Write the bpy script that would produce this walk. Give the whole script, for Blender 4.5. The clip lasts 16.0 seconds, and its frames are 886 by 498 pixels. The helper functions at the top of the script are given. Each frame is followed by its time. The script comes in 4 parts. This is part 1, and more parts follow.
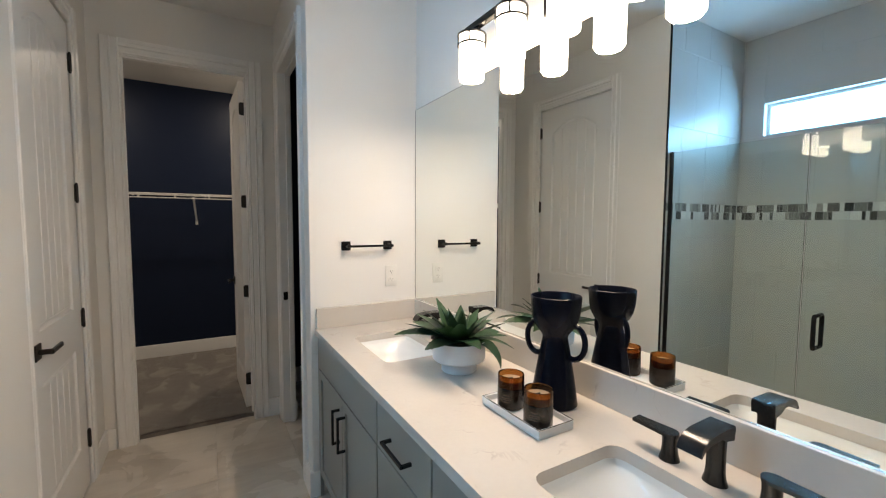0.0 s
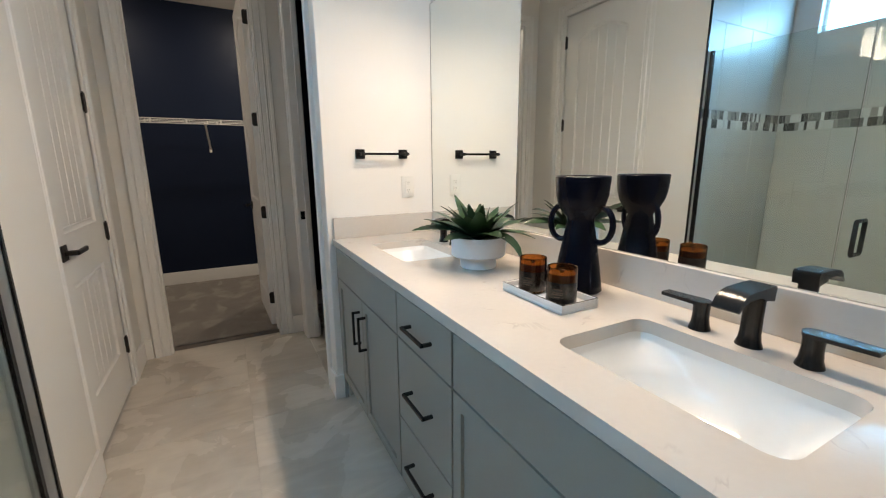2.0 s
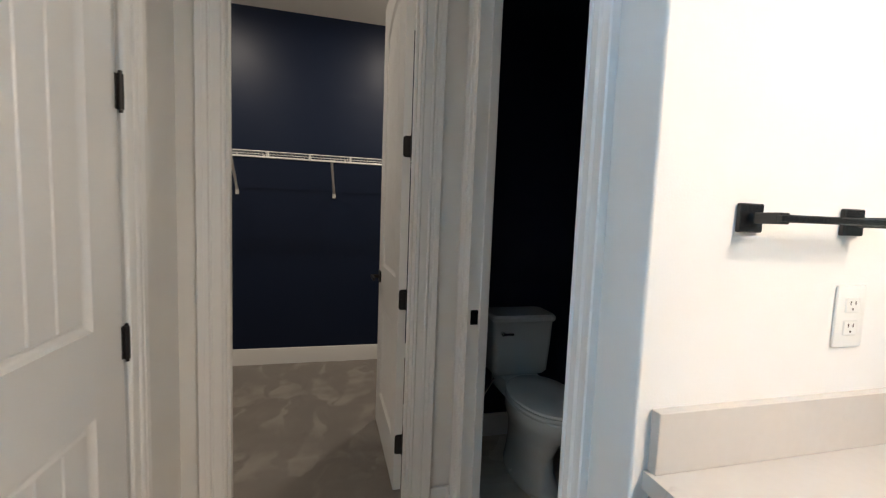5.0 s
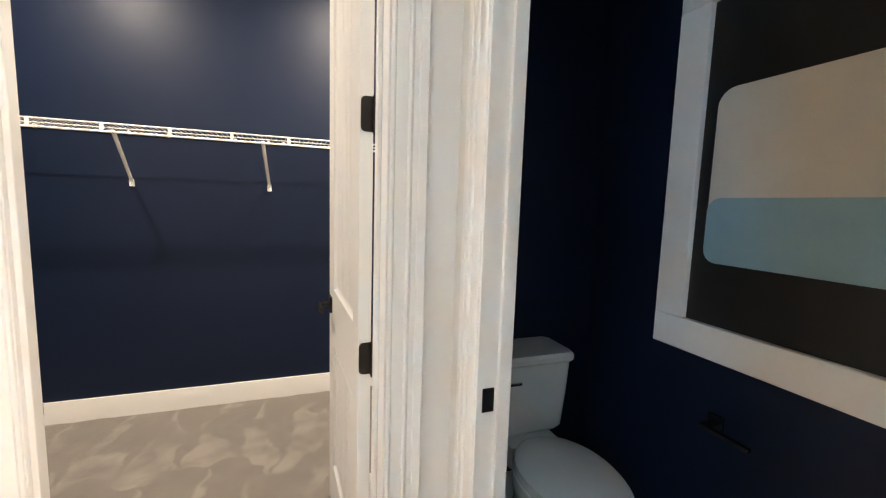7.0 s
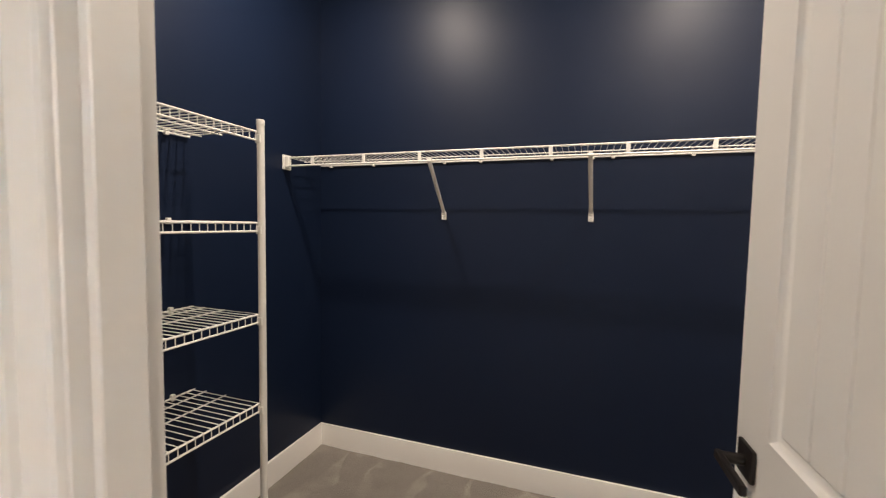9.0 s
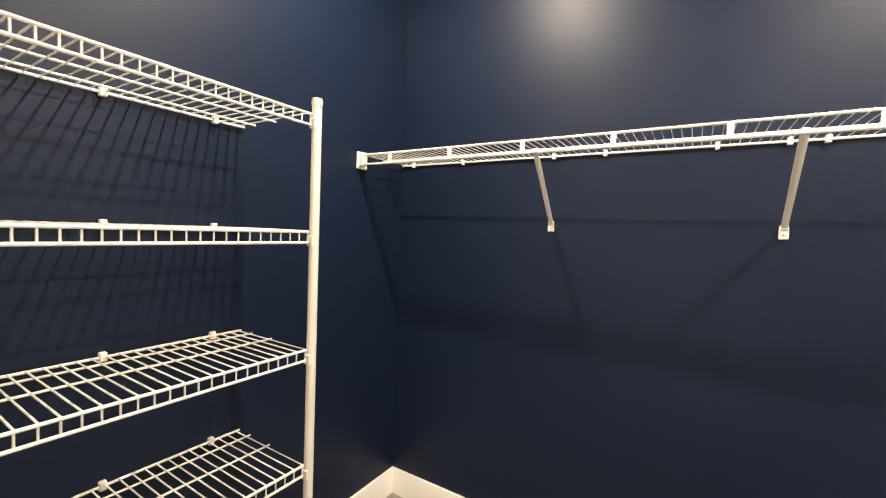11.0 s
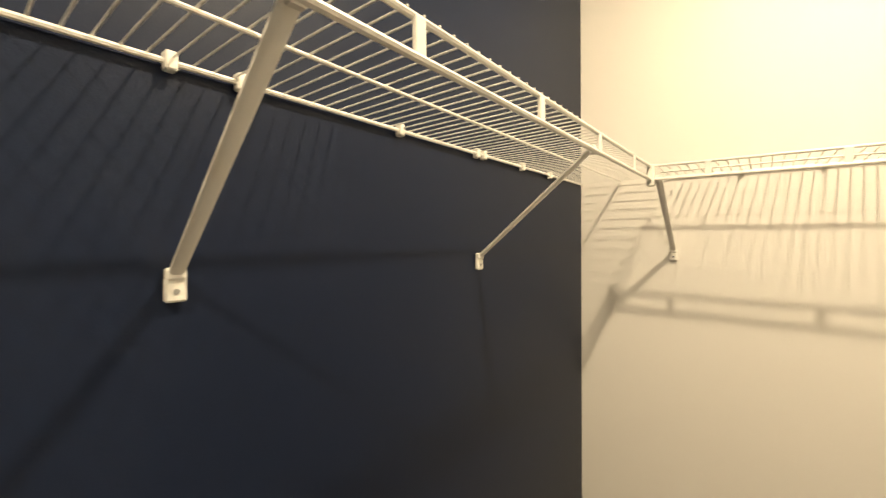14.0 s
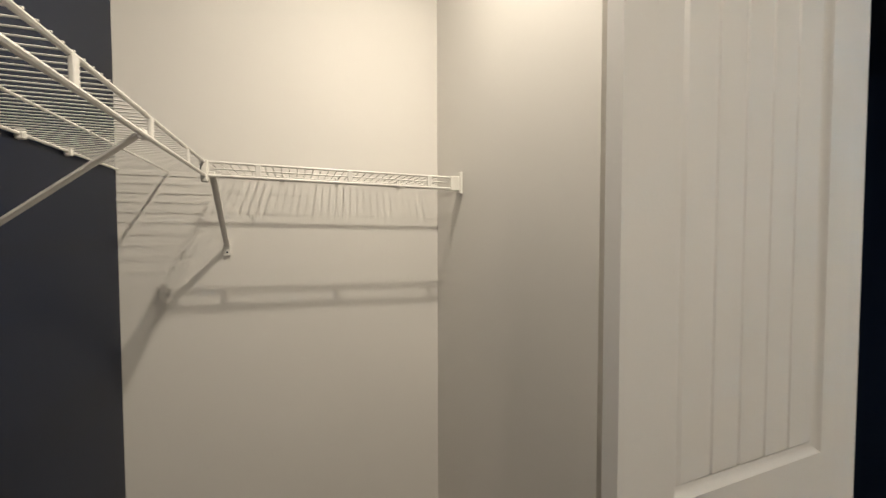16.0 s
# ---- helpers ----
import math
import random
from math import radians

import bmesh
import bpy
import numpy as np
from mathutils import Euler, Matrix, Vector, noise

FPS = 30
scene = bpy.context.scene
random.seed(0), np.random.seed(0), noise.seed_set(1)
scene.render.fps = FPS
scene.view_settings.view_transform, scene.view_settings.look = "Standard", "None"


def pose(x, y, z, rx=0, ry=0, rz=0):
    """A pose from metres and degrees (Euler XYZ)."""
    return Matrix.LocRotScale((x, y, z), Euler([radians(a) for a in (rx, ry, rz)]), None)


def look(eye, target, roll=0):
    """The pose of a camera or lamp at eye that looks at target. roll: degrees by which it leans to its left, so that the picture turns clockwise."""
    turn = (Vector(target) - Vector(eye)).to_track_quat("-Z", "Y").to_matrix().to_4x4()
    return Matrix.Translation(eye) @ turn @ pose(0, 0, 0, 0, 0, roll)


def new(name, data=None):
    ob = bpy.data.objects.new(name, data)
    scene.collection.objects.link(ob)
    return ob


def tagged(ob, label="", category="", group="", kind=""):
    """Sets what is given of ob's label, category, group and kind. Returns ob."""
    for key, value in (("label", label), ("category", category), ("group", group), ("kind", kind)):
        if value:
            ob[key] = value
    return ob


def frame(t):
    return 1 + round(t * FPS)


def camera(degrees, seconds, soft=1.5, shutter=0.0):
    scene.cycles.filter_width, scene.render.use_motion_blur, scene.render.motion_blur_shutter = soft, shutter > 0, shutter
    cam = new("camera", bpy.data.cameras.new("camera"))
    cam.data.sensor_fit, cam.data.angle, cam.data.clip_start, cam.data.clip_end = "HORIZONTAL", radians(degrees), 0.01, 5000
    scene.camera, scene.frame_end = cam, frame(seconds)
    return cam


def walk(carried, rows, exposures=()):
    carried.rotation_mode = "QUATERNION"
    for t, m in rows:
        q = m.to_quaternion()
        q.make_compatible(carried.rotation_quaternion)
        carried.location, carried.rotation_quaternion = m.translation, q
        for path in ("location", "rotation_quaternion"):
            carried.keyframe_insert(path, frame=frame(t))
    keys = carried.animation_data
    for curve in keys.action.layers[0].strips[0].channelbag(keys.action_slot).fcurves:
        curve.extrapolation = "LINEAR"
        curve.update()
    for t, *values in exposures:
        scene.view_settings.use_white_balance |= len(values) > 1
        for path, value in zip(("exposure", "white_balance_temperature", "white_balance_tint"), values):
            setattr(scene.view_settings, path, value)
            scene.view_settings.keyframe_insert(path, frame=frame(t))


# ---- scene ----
cam = camera(94.9, 16.0, 1.15, 0.15)
PATH = [
    (0, (0.26, 0.492, 1.408), (1.259, 2.219, 1.276), 0.3),
    (0.5, (0.279, 0.504, 1.392), (1.325, 2.196, 1.185), -0.3),
    (1, (0.276, 0.505, 1.328), (1.324, 2.182, 1.029), -0.5),
    (1.5, (0.278, 0.512, 1.262), (1.275, 2.207, 0.895), -0.6),
    (2, (0.272, 0.526, 1.224), (1.181, 2.26, 0.818), -0.5),
    (2.5, (0.245, 0.576, 1.229), (0.986, 2.397, 0.865), -0.4),
    (3, (0.232, 0.778, 1.253), (0.713, 2.701, 0.99), 0.0),
    (3.5, (0.254, 1.053, 1.284), (0.519, 3.027, 1.105), 0.7),
    (4, (0.206, 1.386, 1.286), (0.462, 3.363, 1.12), 0.8),
    (4.5, (0.175, 1.715, 1.274), (0.529, 3.675, 1.095), 1.2),
    (5, (0.232, 2.06, 1.265), (0.715, 3.994, 1.1), 2.2),
    (5.2, (0.259, 2.158, 1.274), (0.814, 4.073, 1.116), 2.0),
    (7.3, (0.316, 2.77, 1.323), (0.997, 4.637, 1.101), 1.8),
    (7.5, (0.284, 2.818, 1.299), (0.815, 4.739, 1.132), 1.9),
    (7.7, (0.267, 2.904, 1.318), (0.619, 4.867, 1.159), 1.9),
    (8, (0.227, 3.051, 1.314), (0.356, 5.043, 1.188), 1.1),
    (8.2, (0.19, 3.144, 1.321), (0.213, 5.141, 1.22), 1.5),
    (8.5, (0.156, 3.289, 1.347), (-0.018, 5.278, 1.235), 1.3),
    (8.7, (0.135, 3.365, 1.351), (-0.197, 5.333, 1.23), 1.1),
    (9, (0.135, 3.5, 1.347), (-0.517, 5.387, 1.223), 1.0),
    (11.3, (-0.095, 4.022, 1.36), (-1.153, 5.717, 1.271), 2.2),
    (11.5, (-0.115, 4.121, 1.383), (-1.131, 5.842, 1.3), 2.7),
    (12, (-0.189, 4.346, 1.392), (-0.878, 6.221, 1.295), 2.2),
    (12.5, (-0.276, 4.542, 1.413), (-0.336, 6.537, 1.284), 0.7),
    (13, (-0.246, 4.735, 1.398), (0.301, 6.656, 1.284), 1.4),
    (13.5, (-0.136, 4.91, 1.442), (0.976, 6.572, 1.405), 0.1),
    (14, (-0.029, 4.94, 1.441), (1.539, 6.181, 1.407), -0.5),
    (14.5, (0.029, 4.948, 1.439), (1.892, 5.674, 1.397), -0.4),
    (15, (-0.004, 5.011, 1.454), (1.984, 5.219, 1.411), -0.7),
    (15.5, (-0.03, 5.027, 1.453), (1.948, 4.736, 1.387), -0.8),
    (16, (-0.06, 4.966, 1.448), (1.816, 4.276, 1.374), -0.1),
]
EXPOSURES = [
    (0, -0.06, 6800, 12), (3.0, 0.18, 6750, 11), (4.5, 0.24, 6500, 11), (5.2, 0.56, 6450, 11), (7.3, 2.12, 6700, 12), (8.2, 1.5, 6650, 14), (9.0, 1.35, 6550, 14),
    (11.3, 2.55, 7200, 8), (12.5, 3.05, 9900, 1), (13.5, 2.45, 9600, 3), (14.5, 1.25, 7000, 8), (16, 0.95, 6450, 8),
]
walk(cam, [(t, look(eye, target, roll)) for t, eye, target, roll in PATH], EXPOSURES)

# ---- world, sun, large lights ----
world = bpy.data.worlds.new("world")
scene.world = world
world.use_nodes = True
wn = world.node_tree.nodes
sky = wn.new("ShaderNodeTexSky")
sky.sky_type = "NISHITA"
sky.sun_disc = False
sky.sun_elevation = radians(40)
sky.sun_rotation = radians(-160)
world.node_tree.links.new(sky.outputs[0], wn["Background"].inputs[0])
wn["Background"].inputs[1].default_value = 0.1


def area_light(name, m, sx, sy, power, color, shape="RECTANGLE"):
    data = bpy.data.lights.new(name, "AREA")
    data.shape, data.size, data.size_y, data.energy, data.color = shape, sx, sy, power, color
    ob = new(name, data)
    ob.matrix_world = m
    return ob


# sky light in the shower window's opening
area_light("window_light", look((-1.385, 1.40, 2.17), (0.0, 1.40, 2.0)), 1.10, 0.23, 21, (0.25, 0.60, 1.0))
# closet ceiling lights
for lx, ly in ((-0.75, 4.725), (0.66, 4.720)):
    area_light("closet_light", look((lx, ly, 2.734), (lx, ly, 0)), 0.06, 0.06, 8.2, (1.0, 0.88, 0.72), "DISK")
# open bottoms of the vanity lamps
for ly in (1.1505, 1.3935, 1.6365, 1.8795):
    area_light("vanity_lamp_light", look((1.19, ly, 1.966), (1.19, ly, 0)), 0.08, 0.08, 4.0, (1.0, 0.82, 0.64), "DISK")


# ---- materials ----
def material(name, color, rough=0.5, metal=0.0, var=0.06, scale=6.0, fine=120.0, bump=0.02, spec=0.5, coat=0.0):
    """A plain surface with large and fine variation of tone and relief."""
    m = bpy.data.materials.new(name)
    m.use_nodes = True
    n, l = m.node_tree.nodes, m.node_tree.links
    b = n["Principled BSDF"]
    b.inputs["Roughness"].default_value = rough
    b.inputs["Metallic"].default_value = metal
    b.inputs["Specular IOR Level"].default_value = spec
    b.inputs["Coat Weight"].default_value = coat
    tc = n.new("ShaderNodeTexCoord")
    big = n.new("ShaderNodeTexNoise")
    big.inputs["Scale"].default_value, big.inputs["Detail"].default_value = scale, 4
    small = n.new("ShaderNodeTexNoise")
    small.inputs["Scale"].default_value, small.inputs["Detail"].default_value = fine, 3
    l.new(tc.outputs["Object"], big.inputs["Vector"])
    l.new(tc.outputs["Object"], small.inputs["Vector"])
    add = n.new("ShaderNodeMix")
    add.inputs[0].default_value = 0.35
    l.new(big.outputs[0], add.inputs[2])
    l.new(small.outputs[0], add.inputs[3])
    ramp = n.new("ShaderNodeValToRGB")
    c = color
    ramp.color_ramp.elements[0].position, ramp.color_ramp.elements[1].position = 0.3, 0.7
    ramp.color_ramp.elements[0].color = (*[max(0, v * (1 - var)) for v in c], 1)
    ramp.color_ramp.elements[1].color = (*[min(1, v * (1 + var)) for v in c], 1)
    l.new(add.outputs[0], ramp.inputs[0])
    l.new(ramp.outputs[0], b.inputs["Base Color"])
    if bump:
        bn = n.new("ShaderNodeBump")
        bn.inputs["Strength"].default_value, bn.inputs["Distance"].default_value = bump, 0.01
        l.new(small.outputs[0], bn.inputs["Height"])
        l.new(bn.outputs[0], b.inputs["Normal"])
    return m


WALL = material("wall_paint", (0.80, 0.775, 0.735), 0.62, var=0.015, scale=1.2, fine=260, bump=0.05)
TRIM = material("trim_paint", (0.86, 0.84, 0.81), 0.34, var=0.012, scale=3, fine=90, bump=0.015)
DOORP = material("door_paint", (0.86, 0.84, 0.81), 0.38, var=0.015, scale=3, fine=150, bump=0.03)
CEIL = material("ceiling_paint", (0.80, 0.78, 0.75), 0.8, var=0.02, scale=2, fine=160, bump=0.12)
NAVY = material("navy_paint", (0.0060, 0.0122, 0.0325), 0.43, var=0.05, scale=1.5, fine=300, bump=0.04, spec=0.23)
CAB = material("cabinet_paint", (0.285, 0.275, 0.245), 0.42, var=0.02, scale=4, fine=180, bump=0.02)
BLACK = material("black_metal", (0.010, 0.010, 0.011), 0.22, metal=0.0, var=0.1, scale=30, fine=400, bump=0.008, spec=0.5)
FAUCET = material("satin_black", (0.009, 0.009, 0.010), 0.22, metal=0.0, var=0.1, scale=30, fine=400, bump=0.004, spec=0.36)
BRONZE = material("bronze_metal", (0.018, 0.014, 0.012), 0.38, metal=0.3, var=0.12, scale=30, fine=300, bump=0.02)
CERAMIC = material("white_ceramic", (0.82, 0.82, 0.80), 0.10, var=0.01, scale=4, fine=50, bump=0.0, coat=0.3)
TOILETW = material("toilet_ceramic", (0.74, 0.74, 0.71), 0.14, var=0.01, scale=4, fine=50, bump=0.0, coat=0.3)
VASE = material("vase_glaze", (0.0022, 0.0034, 0.0095), 0.26, var=0.15, scale=18, fine=200, bump=0.03, spec=0.15)
POT = material("pot_glaze", (0.74, 0.74, 0.74), 0.5, var=0.025, scale=12, fine=180, bump=0.05)
WIRE = material("white_wire", (0.78, 0.76, 0.72), 0.38, var=0.02, scale=20, fine=200, bump=0.0)
PLASTIC = material("white_plastic", (0.78, 0.76, 0.71), 0.35, var=0.01, scale=20, fine=200, bump=0.0)
CHROME = material("chrome", (0.6, 0.6, 0.6), 0.12, metal=1.0, var=0.03, scale=20, fine=200, bump=0.0)
FGROUT = material("floor_grout", (0.56, 0.51, 0.45), 0.8, var=0.05, scale=20, fine=300, bump=0.05)
GROUT = material("grout", (0.52, 0.52, 0.505), 0.85, var=0.06, scale=20, fine=300, bump=0.08)
WAX = material("candle_wax", (0.28, 0.20, 0.11), 0.5, var=0.03, scale=20, fine=200, bump=0.02)
SOIL = material("moss", (0.03, 0.035, 0.02), 0.9, var=0.4, scale=40, fine=300, bump=0.4)
DARK = material("dark_gap", (0.01, 0.01, 0.01), 0.8, var=0.1)
TILE = material("shower_tile", (0.52, 0.515, 0.495), 0.36, var=0.02, scale=3, fine=60, bump=0.01, spec=0.35)
ARTBLACK = material("art_black", (0.010, 0.010, 0.010), 0.5, var=0.2, scale=9, fine=200, bump=0.05)
ARTCREAM = material("art_cream", (0.60, 0.54, 0.45), 0.6, var=0.04, scale=9, fine=200, bump=0.05)
ARTBLUE = material("art_blue", (0.24, 0.38, 0.44), 0.6, var=0.06, scale=9, fine=200, bump=0.05)
VENT = material("window_vinyl", (0.60, 0.62, 0.62), 0.4, var=0.02)


def glow(name, color, strength):
    m = bpy.data.materials.new(name)
    m.use_nodes = True
    b = m.node_tree.nodes["Principled BSDF"]
    b.inputs["Base Color"].default_value = (0.8, 0.8, 0.78, 1)
    b.inputs["Emission Color"].default_value = (*color, 1)
    b.inputs["Emission Strength"].default_value = strength
    return m


SHADE = glow("lamp_glass", (1.0, 0.83, 0.65), 15)
LENS = glow("closet_lens", (1.0, 0.88, 0.72), 60)


def glass(name, color, rough=0.0, ior=1.45):
    m = bpy.data.materials.new(name)
    m.use_nodes = True
    b = m.node_tree.nodes["Principled BSDF"]
    b.inputs["Base Color"].default_value = (*color, 1)
    b.inputs["Roughness"].default_value = rough
    b.inputs["Transmission Weight"].default_value = 1.0
    b.inputs["IOR"].default_value = ior
    return m


GLASS = glass("shower_glass", (0.85, 0.925, 0.89))
PANE = glass("window_glass", (0.95, 0.98, 1.0))
AMBER = glass("amber_glass", (0.30, 0.105, 0.02), 0.03)
LABEL = material("jar_label", (0.013, 0.006, 0.003), 0.25, var=0.1, scale=30, fine=200, bump=0.0)
INK = material("label_ink", (0.10, 0.07, 0.05), 0.5, var=0.1)
MIRROR = material("mirror_silver", (0.88, 0.91, 0.89), 0.0, metal=1.0, var=0.0, bump=0.0)


def quartz_material():
    m = material("quartz", (0.58, 0.535, 0.485), 0.16, var=0.035, scale=5, fine=70, bump=0.0)
    n, l = m.node_tree.nodes, m.node_tree.links
    b = n["Principled BSDF"]
    old = b.inputs["Base Color"].links[0].from_socket
    tc = n.new("ShaderNodeTexCoord")
    warp = n.new("ShaderNodeTexNoise")
    warp.inputs["Scale"].default_value, warp.inputs["Detail"].default_value, warp.inputs["Distortion"].default_value = 5, 6, 1.4
    l.new(tc.outputs["Object"], warp.inputs["Vector"])
    ridge = n.new("ShaderNodeMath")
    ridge.operation = "SUBTRACT"
    ridge.inputs[1].default_value = 0.5
    l.new(warp.outputs[0], ridge.inputs[0])
    ab = n.new("ShaderNodeMath")
    ab.operation = "ABSOLUTE"
    l.new(ridge.outputs[0], ab.inputs[0])
    vein = n.new("ShaderNodeMapRange")
    vein.inputs[1].default_value, vein.inputs[2].default_value = 0.0, 0.018
    vein.inputs[3].default_value, vein.inputs[4].default_value = 1.0, 0.0
    l.new(ab.outputs[0], vein.inputs[0])
    spots = n.new("ShaderNodeTexNoise")
    spots.inputs["Scale"].default_value = 11
    l.new(tc.outputs["Object"], spots.inputs["Vector"])
    mask = n.new("ShaderNodeMapRange")
    mask.inputs[1].default_value, mask.inputs[2].default_value = 0.56, 0.68
    l.new(spots.outputs[0], mask.inputs[0])
    mul = n.new("ShaderNodeMath")
    mul.operation = "MULTIPLY"
    l.new(vein.outputs[0], mul.inputs[0])
    l.new(mask.outputs[0], mul.inputs[1])
    mul2 = n.new("ShaderNodeMath")
    mul2.operation = "MULTIPLY"
    mul2.inputs[1].default_value = 0.45
    l.new(mul.outputs[0], mul2.inputs[0])
    mix = n.new("ShaderNodeMix")
    mix.data_type = "RGBA"
    l.new(mul2.outputs[0], mix.inputs[0])
    l.new(old, mix.inputs[6])
    mix.inputs[7].default_value = (0.34, 0.30, 0.27, 1)
    l.new(mix.outputs[2], b.inputs["Base Color"])
    return m


QUARTZ = quartz_material()


def floor_material():
    """Polished stone-look tile: soft clouds and faint streaks, different on each tile."""
    m = bpy.data.materials.new("floor_tile")
    m.use_nodes = True
    n, l = m.node_tree.nodes, m.node_tree.links
    b = n["Principled BSDF"]
    tc = n.new("ShaderNodeTexCoord")
    info = n.new("ShaderNodeObjectInfo")
    shift = n.new("ShaderNodeVectorMath")
    shift.operation = "MULTIPLY_ADD"
    l.new(info.outputs["Random"], shift.inputs[0])
    shift.inputs[1].default_value = (7.0, 13.0, 3.0)
    l.new(tc.outputs["Object"], shift.inputs[2])
    cloud = n.new("ShaderNodeTexNoise")
    cloud.inputs["Scale"].default_value, cloud.inputs["Detail"].default_value, cloud.inputs["Distortion"].default_value = 2.6, 6, 0.9
    l.new(shift.outputs[0], cloud.inputs["Vector"])
    stretch = n.new("ShaderNodeMapping")
    stretch.inputs["Rotation"].default_value = (0, 0, 0.6)
    stretch.inputs["Scale"].default_value = (1.0, 3.2, 1.0)
    l.new(shift.outputs[0], stretch.inputs["Vector"])
    streak = n.new("ShaderNodeTexNoise")
    streak.inputs["Scale"].default_value, streak.inputs["Detail"].default_value, streak.inputs["Distortion"].default_value = 3.4, 5, 1.6
    l.new(stretch.outputs[0], streak.inputs["Vector"])
    mix = n.new("ShaderNodeMix")
    mix.inputs[0].default_value = 0.45
    l.new(cloud.outputs[0], mix.inputs[2])
    l.new(streak.outputs[0], mix.inputs[3])
    ramp = n.new("ShaderNodeValToRGB")
    ramp.color_ramp.elements[0].position, ramp.color_ramp.elements[1].position = 0.34, 0.66
    ramp.color_ramp.elements[0].color = (0.55, 0.49, 0.42, 1)
    ramp.color_ramp.elements[1].color = (0.72, 0.66, 0.58, 1)
    l.new(mix.outputs[0], ramp.inputs[0])
    l.new(ramp.outputs[0], b.inputs["Base Color"])
    rr = n.new("ShaderNodeMapRange")
    rr.inputs[3].default_value, rr.inputs[4].default_value = 0.20, 0.34
    l.new(cloud.outputs[0], rr.inputs[0])
    l.new(rr.outputs[0], b.inputs["Roughness"])
    return m


FLOOR = floor_material()


def carpet_material():
    m = material("carpet", (0.27, 0.235, 0.205), 0.95, var=0.12, scale=7, fine=420, bump=0.9, spec=0.1)
    n, l = m.node_tree.nodes, m.node_tree.links
    b = n["Principled BSDF"]
    b.inputs["Sheen Weight"].default_value = 0.25
    old = b.inputs["Base Color"].links[0].from_socket
    tc = n.new("ShaderNodeTexCoord")
    warp = n.new("ShaderNodeTexNoise")
    warp.inputs["Scale"].default_value, warp.inputs["Detail"].default_value = 3.0, 3
    l.new(tc.outputs["Object"], warp.inputs["Vector"])

    def calc(op, a, b=None):
        q = n.new("ShaderNodeMath")
        q.operation = op
        for k, v in ((0, a), (1, b)):
            if v is None:
                continue
            if isinstance(v, (int, float)):
                q.inputs[k].default_value = v
            else:
                l.new(v, q.inputs[k])
        return q.outputs[0]
    sep = n.new("ShaderNodeSeparateXYZ")
    l.new(tc.outputs["Object"], sep.inputs[0])
    wob = calc("SUBTRACT", warp.outputs[0], 0.5)
    xs = calc("ADD", sep.outputs[0], calc("MULTIPLY", wob, 0.42))
    ys = calc("ADD", sep.outputs[1], calc("MULTIPLY", wob, 0.8))
    tri = calc("SUBTRACT", 1.0, calc("ABSOLUTE", calc("SUBTRACT", calc("MULTIPLY", calc("FRACT", calc("DIVIDE", xs, 0.25)), 2.0), 1.0)))
    sw = calc("FRACT", calc("DIVIDE", ys, 0.80))
    spike = n.new("ShaderNodeMapRange")
    spike.inputs[1].default_value, spike.inputs[2].default_value = -0.05, 0.09
    l.new(calc("SUBTRACT", calc("MULTIPLY", tri, 0.95), sw), spike.inputs[0])
    patch = n.new("ShaderNodeTexNoise")
    patch.inputs["Scale"].default_value, patch.inputs["Detail"].default_value = 4.5, 5
    l.new(tc.outputs["Object"], patch.inputs["Vector"])
    pm = n.new("ShaderNodeMapRange")
    pm.inputs[1].default_value, pm.inputs[2].default_value = 0.40, 0.62
    l.new(patch.outputs[0], pm.inputs[0])
    mul = n.new("ShaderNodeMath")
    mul.operation = "MULTIPLY"
    l.new(calc("MULTIPLY", spike.outputs[0], 0.7), mul.inputs[0])
    l.new(pm.outputs[0], mul.inputs[1])
    mix = n.new("ShaderNodeMix")
    mix.data_type = "RGBA"
    l.new(mul.outputs[0], mix.inputs[0])
    l.new(old, mix.inputs[6])
    mix.inputs[7].default_value = (0.45, 0.40, 0.355, 1)
    l.new(mix.outputs[2], b.inputs["Base Color"])
    return m


CARPET = carpet_material()


def leaf_material():
    return material("leaf", (0.020, 0.052, 0.020), 0.38, var=0.45, scale=14, fine=160, bump=0.08)


LEAF = leaf_material()


def mosaic_material():
    """Glass and stone chips, each with its own grey."""
    m = bpy.data.materials.new("mosaic_chip")
    m.use_nodes = True
    n, l = m.node_tree.nodes, m.node_tree.links
    b = n["Principled BSDF"]
    info = n.new("ShaderNodeObjectInfo")
    ramp = n.new("ShaderNodeValToRGB")
    ramp.color_ramp.interpolation = "CONSTANT"
    cols = [(0.0, (0.05, 0.05, 0.048)), (0.13, (0.64, 0.65, 0.64)), (0.30, (0.22, 0.22, 0.21)), (0.46, (0.74, 0.75, 0.73)), (0.66, (0.33, 0.32, 0.30)), (0.82, (0.11, 0.11, 0.105))]
    els = ramp.color_ramp.elements
    els[0].position, els[0].color = cols[0][0], (*cols[0][1], 1)
    els[1].position, els[1].color = cols[1][0], (*cols[1][1], 1)
    for p, c in cols[2:]:
        e = els.new(p)
        e.color = (*c, 1)
    l.new(info.outputs["Random"], ramp.inputs[0])
    l.new(ramp.outputs[0], b.inputs["Base Color"])
    b.inputs["Roughness"].default_value = 0.12
    return m


MOSAIC = mosaic_material()


